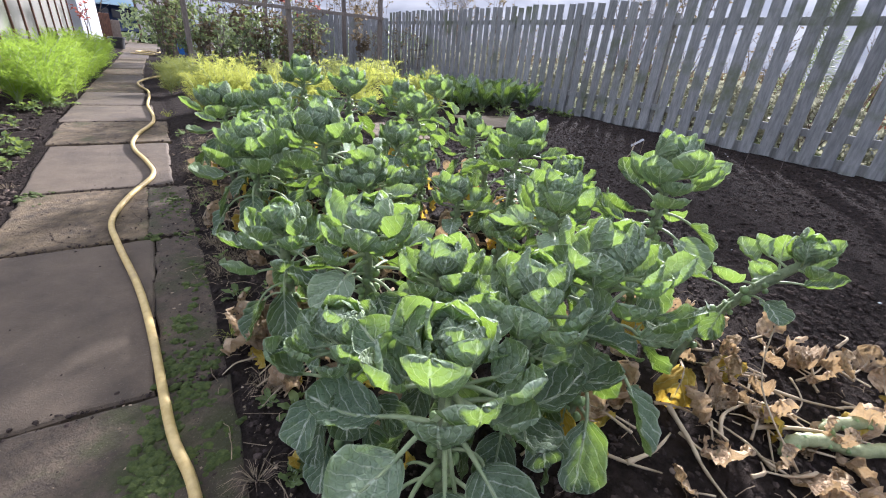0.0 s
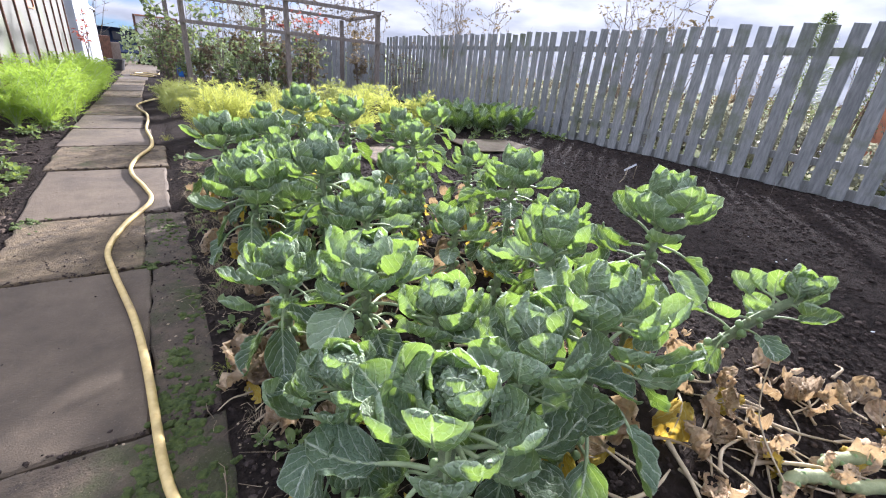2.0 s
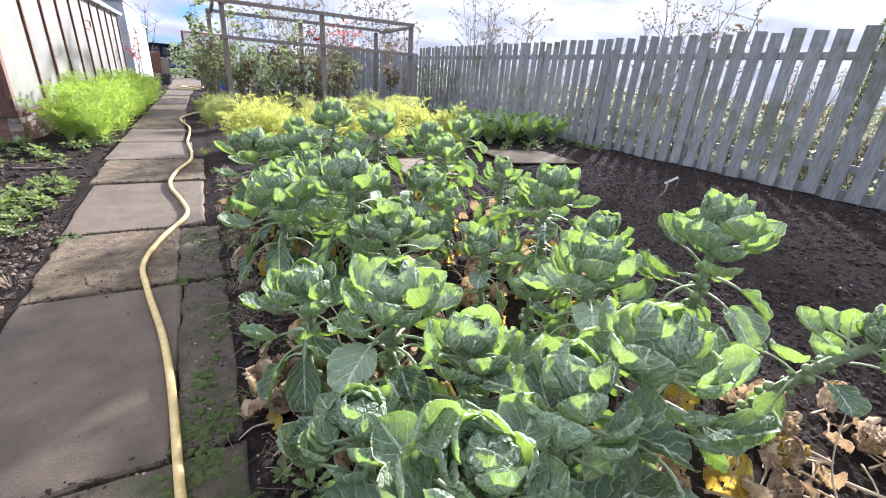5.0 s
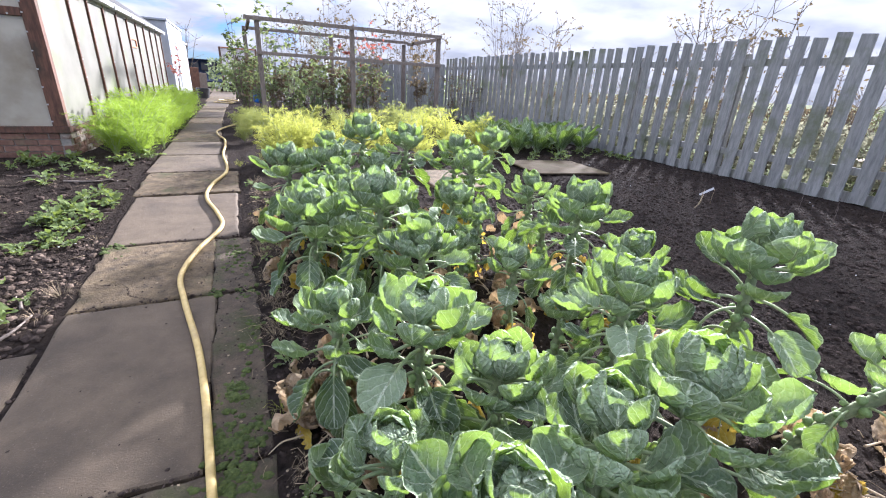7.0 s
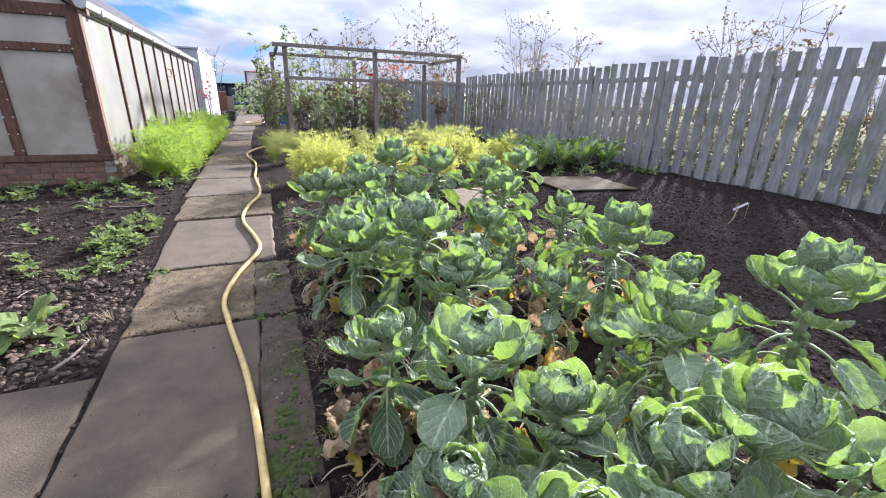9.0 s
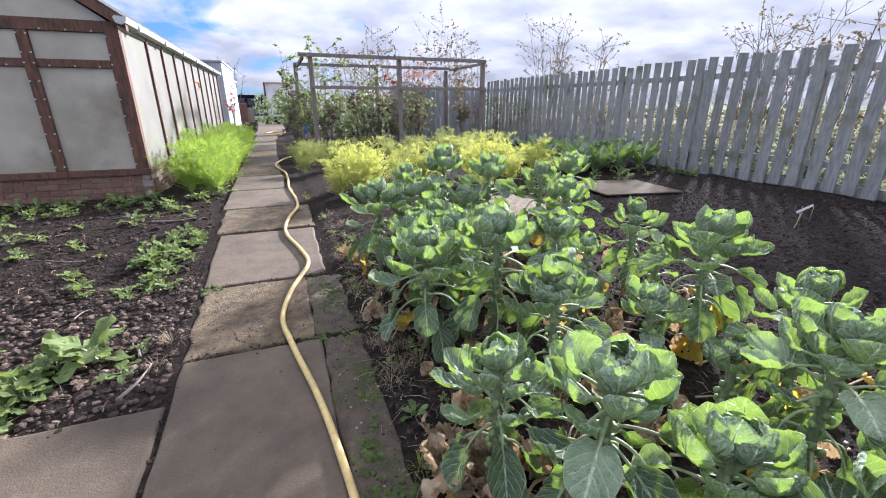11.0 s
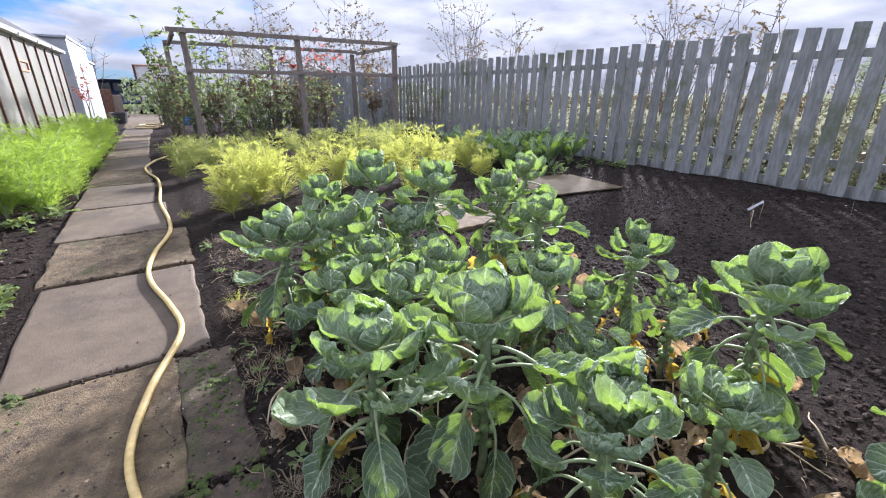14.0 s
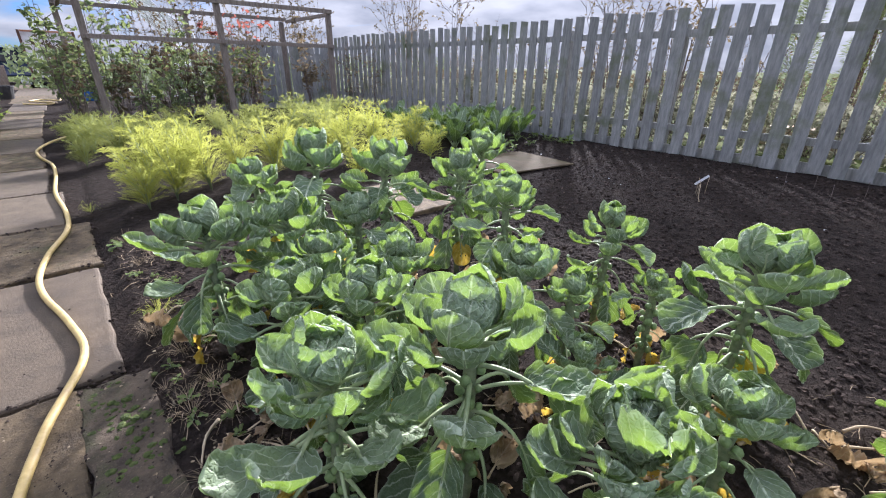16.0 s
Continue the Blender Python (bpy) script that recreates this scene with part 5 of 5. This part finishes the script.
# ---- dry grass tufts and small seedlings ----
def tuft(x, y, n, L, mat, label, seed):
    r = random.Random(seed)
    vs, fs = [], []
    for _ in range(n):
        a, o, ln = r.uniform(0, 6.28), r.uniform(0, 0.03), L * r.uniform(0.5, 1.1)
        d = Vector((math.cos(a), math.sin(a), 0))
        w = Vector((-d.y, d.x, 0)) * 0.0010
        p = [d * o, d * (o + ln * 0.45) + Vector((0, 0, ln * r.uniform(0.25, 0.7))), d * (o + ln) + Vector((0, 0, ln * r.uniform(0.0, 0.4)))]
        i = len(vs)
        vs += [p[0] - w, p[0] + w, p[1] + w, p[1] - w, p[2]]
        fs += [(i, i + 1, i + 2, i + 3), (i + 3, i + 2, i + 4)]
    me = bpy.data.meshes.new("grass_tuft")
    me.from_pydata([tuple(v) for v in vs], [], fs)
    me.materials.append(mat)
    ob = new("grass_tuft", me)
    ob.location = (x, y, (ground_z(x, y) if not -0.6 < x < 0.44 else slope(y)) - 0.002)
    tagged(ob, label, "grass tuft", "grass tufts by the path")


for k, (x, y, n, L) in enumerate([(-0.62, 3.42, 60, 0.16), (-0.66, 3.2, 30, 0.1), (0.46, 4.3, 70, 0.12), (0.52, 4.45, 50, 0.12), (0.48, 2.62, 40, 0.1), (0.50, 2.95, 34, 0.1), (0.47, 3.3, 40, 0.1), (0.5, 3.7, 40, 0.1), (0.55, 4.05, 40, 0.12), (0.46, 2.1, 30, 0.08), (-0.64, 4.3, 26, 0.08), (0.5, 5.6, 40, 0.12), (0.36, 6.5, 40, 0.12), (0.62, 3.5, 30, 0.1), (0.7, 2.35, 30, 0.1)]):
    tuft(x, y, n, L, HAY if k not in (3, 9, 12) else FERN_Y, "small tuft of dry straw-coloured grass beside the slabs" if k not in (3, 9, 12) else "small tuft of yellow-green grass beside the slabs", 800 + k)
for k in range(44):
    x = rnd.uniform(0.46, 0.72)
    weed(x, rnd.uniform(1.0, 5.2), rnd.uniform(0.22, 0.42), 8, 830 + k)

for k in range(20):
    x, y = rnd.uniform(0.43, 0.66), rnd.uniform(1.2, 5.4)
    tuft(x, y, rnd.randrange(24, 46), rnd.uniform(0.05, 0.12), HAY, "small tuft of dry straw-coloured grass beside the slabs", 1200 + k)
bm = bmesh.new()
tube(bm, [(x, y, slope(y) + 0.006) for x, y in spline([(-1.75, 2.62), (-1.5, 2.60), (-1.32, 2.66), (-1.22, 2.78), (-1.2, 2.86)])], 0.006, 6)
tagged(obj("thin_hose", bm, CANE), "thin pale hose end lying on the side slab", "hose")

# ---- plant label on thin canes ----
lab = thing("plant_label", "white plastic label on thin wires stuck in bare soil", "plant label", (4.96, 3.4, base_z(4.96, 3.4)))
bm = bmesh.new()
box(bm, -0.075, 0.075, -0.011, 0.011, -0.0015, 0.0015)
part("label_tag", bm, GUTTER, lab, "white plastic tag").matrix_local = pose(0, 0, 0.14, 60, -35, -38)
for k, (dx, dy) in enumerate(((-0.10, -0.02), (-0.02, 0.02), (0.05, -0.04))):
    bm = bmesh.new()
    tube(bm, [(dx, dy, -0.04), (dx + 0.004, dy, 0.10), (dx + 0.012, dy, 0.15 + 0.01 * k)], 0.0025, 5)
    part("wire", bm, CANE, lab)
bm = bmesh.new()
tube(bm, [(-0.32, -0.12, 0.008), (-0.18, -0.06, 0.02), (-0.07, -0.02, 0.11)], 0.004, 5)
part("twig", bm, CANE, lab)
for x, y in ((5.8, 2.9), (6.1, 2.7), (6.0, 2.3), (5.6, 2.5)):
    bm = bmesh.new()
    tube(bm, [(x, y, -0.03), (x + 0.01, y, 0.1), (x + 0.03, y + 0.01, 0.2)], 0.002, 5)
    tagged(obj("thin_cane", bm, BARK), "thin brown cane standing in bare soil", "cane", "thin canes in the soil")
# ---- far end of the path ----
shed = thing("white_shed", "white flat-roofed painted outbuilding behind the greenhouse", "shed")
part("wall", soft_box(-4.6, -1.48, 18.5, 22.9, -0.1, 2.56, 0.02), PAINT_W, shed)
part("roof", soft_box(-4.65, -1.44, 18.45, 22.95, 2.562, 2.63, 0.015), PAINT_W, shed, "pale flat roof edge")
part("door", soft_box(-1.478, -1.45, 20.2, 21.1, 0.0, 2.0, 0.008), GUTTER, shed)
part("annexe", soft_box(-3.2, -1.62, 22.96, 25.8, -0.1, 2.18, 0.02), PAINT_W, shed)
part("annexe_roof", soft_box(-3.25, -1.55, 22.955, 25.85, 2.182, 2.25, 0.015), GUTTER, shed, "white overhanging roof edge")

van = thing("van", "dark blue parked van at the far end of the path", "van", (-1.6, 37.5, 0))
bm = bmesh.new()
prof = [(-2.2, 0.35), (-2.25, 0.9), (-2.0, 1.0), (-1.35, 1.75), (-0.6, 1.85), (2.1, 1.82), (2.25, 1.0), (2.25, 0.35)]
rows = [[bm.verts.new((x, y, z)) for x, z in prof] for y in (-0.85, 0.85)]
for k in range(len(prof)):
    bm.faces.new((rows[0][k], rows[0][(k + 1) % len(prof)], rows[1][(k + 1) % len(prof)], rows[1][k]))
bm.faces.new(rows[0]); bm.faces.new(rows[1][::-1])
bmesh.ops.bevel(bm, geom=bm.edges[:], offset=0.06, segments=2, affect="EDGES")
part("body", bm, VAN, van, smooth=True)
for x0, x1 in ((-1.2, -0.3), (-0.15, 0.8), (0.95, 1.95)):
    part("window", soft_box(x0, x1, -0.87, -0.84, 1.12, 1.62, 0.01), DARK_GLASS, van)
for x in (-1.45, 1.45):
    bm = bmesh.new()
    bmesh.ops.create_cone(bm, cap_ends=True, segments=20, radius1=0.34, radius2=0.34, depth=0.22, matrix=pose(x, -0.78, 0.34, 90, 0, 0))
    w = part("wheel", bm, TYRE, van)
    bm = bmesh.new()
    bmesh.ops.create_cone(bm, cap_ends=True, segments=16, radius1=0.2, radius2=0.18, depth=0.03, matrix=pose(x, -0.90, 0.34, 90, 0, 0))
    part("rim", bm, ALU, w)

box_t = thing("white_container", "white box container with brown corner frame beyond the shrubs", "container", (0.5, 36, 0))
part("panel", soft_box(-0.9, 1.3, 0, 3.5, 0.3, 2.6, 0.02), WHITE, box_t)
for x in (-0.95, 1.35):
    part("corner_post", soft_box(x - 0.06, x + 0.06, -0.05, 0.08, 0, 2.7, 0.01), TIMBER, box_t)
part("top_rail", soft_box(-0.88, 1.28, -0.05, 0.05, 2.61, 2.7, 0.01), TERRA, box_t, "rust-red top rail")
part("base_frame", soft_box(-0.9, 1.3, 0, 3.5, 0.0, 0.298, 0.02), BLACKP, box_t)

for k, (x, y, h, m) in enumerate([(-1.62, 26.6, 1.25, TIMBER), (-1.30, 26.9, 1.0, POST)]):
    o = obj("timber_sheet", soft_box(-0.3, 0.3, -0.03, 0.03, 0, h, 0.006), m)
    o.matrix_world = pose(x, y, 0, 8, 0, 20)
    tagged(o, "dark timber sheet leaning beside the far path", "timber sheet", "timber by the far path")
for k, (x, y) in enumerate([(-0.95, 22.5), (0.65, 22.0)]):
    bm = bmesh.new()
    rings = [(0.20, 0.0), (0.27, 0.36), (0.29, 0.36), (0.29, 0.40), (0.25, 0.40), (0.24, 0.33), (0.0, 0.32)]
    loops = [[bm.verts.new((r * math.cos(a * math.pi / 8), r * math.sin(a * math.pi / 8), z)) for a in range(16)] for r, z in rings[:-1]]
    for a, b in zip(loops, loops[1:]):
        for i in range(16):
            bm.faces.new((a[i], a[(i + 1) % 16], b[(i + 1) % 16], b[i]))
    bm.faces.new(loops[-1])
    o = obj("plant_pot", bm, BLACKP)
    o.location = (x, y, 0)
    tagged(o, "large black plastic pot beside the far path", "plant pot", "pots by the far path")
bm = soft_box(-0.35, 0.35, -0.25, 0.25, 0, 0.75, 0.06)
o = obj("water_butt", bm, BLUE)
o.location = (0.95, 20.0, 0)
tagged(o, "blue plastic water butt among the shrubs", "water butt")
bm = bmesh.new()
bmesh.ops.create_icosphere(bm, subdivisions=2, radius=0.22, matrix=Matrix.Diagonal((0.95, 0.8, 1.3, 1)))
for v in bm.verts:
    v.co *= 1 + 0.16 * noise.noise(v.co * 5)
    v.co.z = max(v.co.z, -0.14)
o = obj("white_sack", bm, GUTTER, smooth=True)
o.location = (-0.75, 34.4, 0.13)
tagged(o, "bulging white sack standing beside the far path", "sack")

# second greenhouse beyond the fruit cage
g2 = thing("glass_greenhouse", "pale aluminium and glass greenhouse beyond the fruit cage", "greenhouse", (3.1, 20.5, 0))
GLASS = bpy.data.materials.new("pane_glass")
n_, l_ = links_of(GLASS)
g_tr, g_mx = n_.new("ShaderNodeBsdfTransparent"), n_.new("ShaderNodeMixShader")
n_["Principled BSDF"].inputs["Base Color"].default_value = (0.72, 0.76, 0.76, 1)
n_["Principled BSDF"].inputs["Roughness"].default_value = 0.1
g_mx.inputs[0].default_value = 0.2
l_.new(n_["Principled BSDF"].outputs[0], g_mx.inputs[1]); l_.new(g_tr.outputs[0], g_mx.inputs[2]); l_.new(g_mx.outputs[0], n_["Material Output"].inputs["Surface"])
for sx in (-1, 1):
    for k in range(6):
        y = k * 0.8
        bm = bmesh.new()
        tube(bm, [(sx * 1.45, y, 0), (sx * 1.45, y, 2.1), (0, y, 3.35)], 0.05, 4)
        part("rib", bm, ALU, g2)
        if k < 5:
            bm = bmesh.new()
            v = [bm.verts.new(c) for c in ((sx * 1.43, y + 0.03, 2.1), (sx * 1.43, y + 0.77, 2.1), (0, y + 0.77, 3.33), (0, y + 0.03, 3.33))]
            bm.faces.new(v)
            p = part("roof_pane", bm, GLASS, g2)
            p.visible_shadow = False
            bm = bmesh.new()
            v = [bm.verts.new(c) for c in ((sx * 1.44, y + 0.03, 0.1), (sx * 1.44, y + 0.77, 0.1), (sx * 1.44, y + 0.77, 2.08), (sx * 1.44, y + 0.03, 2.08))]
            bm.faces.new(v)
            p = part("side_pane", bm, GLASS, g2)
            p.visible_shadow = False
for z in (0.06, 1.1, 2.1):
    for y in (0, 4.0):
        bm = bmesh.new()
        tube(bm, [(-1.45, y, z), (1.45, y, z)], 0.02, 4)
        part("cross_bar", bm, ALU, g2)
for x in (-0.72, 0, 0.72):
    bm = bmesh.new()
    tube(bm, [(x, -0.004, 0), (x, -0.004, 3.35 - abs(x) * 0.86)], 0.018, 4)
    part("glazing_bar", bm, ALU, g2)
bm = bmesh.new()
tube(bm, [(0, -0.05, 3.37), (0, 4.05, 3.37)], 0.03, 5)
part("ridge", bm, ALU, g2)

# ---- beyond the fence: low buildings, conifer, hedges, distance ----
hut = thing("brown_hut", "brown boarded hut with a low roof beyond the fence", "hut", (10.8, 1.2, 0))
part("wall", soft_box(-1.2, 1.2, -1.6, 1.4, 0, 2.1, 0.02), TERRA, hut, "reddish brown boarded wall")
bm = soft_box(-1.4, 1.4, -1.8, 1.6, 2.102, 2.25, 0.02)
part("roof", bm, POST, hut)
for k, (x, y) in enumerate([(11.5, 4.3), (12.4, 3.4)]):
    r = random.Random(900 + k)
    t = thing("conifer", "dark green conifer beyond the fence", "tree", (x, y, 0), "conifers beyond the fence")
    bm = bmesh.new()
    tube(bm, [(0, 0, 0), (0.02, 0, 1.2), (0, 0, 2.7)], [0.07, 0.05, 0.01], 6)
    part("trunk", bm, BARK, t)
    vs, fs = [], []
    for _ in range(5200):
        z = 0.25 + 2.4 * r.random() ** 1.2
        rad = (0.75 * (1 - (z - 0.2) / 2.6) + 0.05) * (0.5 + 0.5 * r.random()) * (0.8 + 0.2 * math.sin(z * 9))
        a = r.uniform(0, 6.28)
        c = Vector((math.cos(a) * rad, math.sin(a) * rad, z))
        d = Vector((math.cos(a), math.sin(a), r.uniform(-0.2, 0.6))).normalized() * 0.10
        w = Vector((-math.sin(a), math.cos(a), r.uniform(-0.5, 0.5))) * 0.012
        i = len(vs)
        vs += [tuple(c - w), tuple(c + w), tuple(c + d)]
        fs.append((i, i + 1, i + 2))
    me = bpy.data.meshes.new("crown")
    me.from_pydata(vs, [], fs)
    me.materials.append(SHRUB)
    new("crown", me).parent = t
for k, (x, y, w, h) in enumerate([(8.8, 2.3, 0.5, 0.35), (9.3, 3.3, 0.7, 0.3), (9.0, 1.4, 0.5, 0.4)]):
    o = obj("timber_baulk", soft_box(-w, w, -0.25, 0.25, 0, h, 0.02), CANE if k else PAINT_W)
    o.matrix_world = pose(x, y, 0.03, 0, 0, 70 + 12 * k)
    tagged(o, "pale sawn timber baulk lying behind the fence", "timber", "timber behind the fence")


def far_hedge(x, y, L, h, turn, seed, mat, label, size=1.0):
    r = random.Random(seed)
    vs, fs = [], []
    for _ in range(int(L * h * 95 / size ** 2.4)):
        u, z = r.uniform(-L / 2, L / 2), h * r.random() ** 0.8
        top = h * (0.72 + 0.28 * noise.noise((u * 0.35, seed, 0)) + 0.12 * noise.noise((u * 1.7, seed, 3)))
        if z > top:
            continue
        c = Vector((u, r.gauss(0, 0.5 if L > 18.5 else 0.2), z))
        d = Vector((r.gauss(0, 1), r.gauss(0, 1), r.gauss(0, 1))).normalized() * r.uniform(0.12, 0.3) * size
        w = d.orthogonal().normalized() * 0.09 * size
        i = len(vs)
        vs += [tuple(c - w), tuple(c + w), tuple(c + d)]
        fs.append((i, i + 1, i + 2))
    me = bpy.data.meshes.new("hedge")
    me.from_pydata(vs, [], fs)
    me.materials.append(mat)
    o = new("hedge", me)
    o.matrix_world = pose(x, y, 0, 0, 0, turn)
    tagged(o, label, "hedge", kind="stuff")


far_hedge(8.0, 6.6, 17, 1.15, 90, 7, SCRUB, "tangled yellow-brown scrub along the back of the fence", 0.36)
far_hedge(22, 8, 44, 1.3, 90, 1, AUTUMN, "rough autumn hedge beyond the neighbouring plot")
far_hedge(12, 30, 26, 2.2, 0, 2, SHRUB, "green hedge far beyond the end fence")
far_hedge(-8, 44, 30, 1.3, 0, 3, SHRUB, "low dark hedge in the far distance")
far_hedge(6.5, 18, 9, 2.0, 0, 4, SHRUB, "shrubby growth behind the end fence")
shrub("bare_tree", "bare twiggy tree behind the white shed", "tree", (-2.2, 30, 0), 3.6, 1.2, 9, 120, 0.08, AUTUMN, 990, "", 0.03, 0.3)


# ---- bricks of the greenhouse wall ----
def brick_mesh(l, w, h, mat=BRICK):
    bm = soft_box(0, l, 0, w, 0, h, 0.005)
    for v in bm.verts:
        v.co += Vector((0, 0, 0)) + 0.003 * noise.noise_vector(v.co * 23)
    me = bpy.data.meshes.new("brick")
    bm.to_mesh(me)
    bm.free()
    me.materials.append(mat)
    return me


bricks = [brick_mesh(0.213, 0.10, 0.064) for _ in range(2)]
washed = brick_mesh(0.213, 0.10, 0.064, RENDER_COAT)
half_b = brick_mesh(0.10, 0.10, 0.064)
rnd = random.Random(12)
for c in range(5):
    z = -0.09 + c * 0.075
    for k in range(43):
        y = GY0 + (0.112 if c % 2 else 0.0) + 0.225 * k
        share("brick", washed if rnd.random() < 0.45 else bricks[k % 2], gh, pose(GX1 + 0.004 + rnd.uniform(-0.003, 0.003), y, z, 0, 0, 90))
    for k in range(14):
        x = GX1 - 0.105 - (0.0 if c % 2 else 0.112) - 0.225 * (k + 1)
        if x > GX0:
            share("brick", bricks[k % 2], gh, pose(x, GY0 - 0.004 + rnd.uniform(-0.003, 0.003), z))
    if not c % 2:
        share("brick", half_b, gh, pose(GX1 - 0.21, GY0 - 0.004, z))
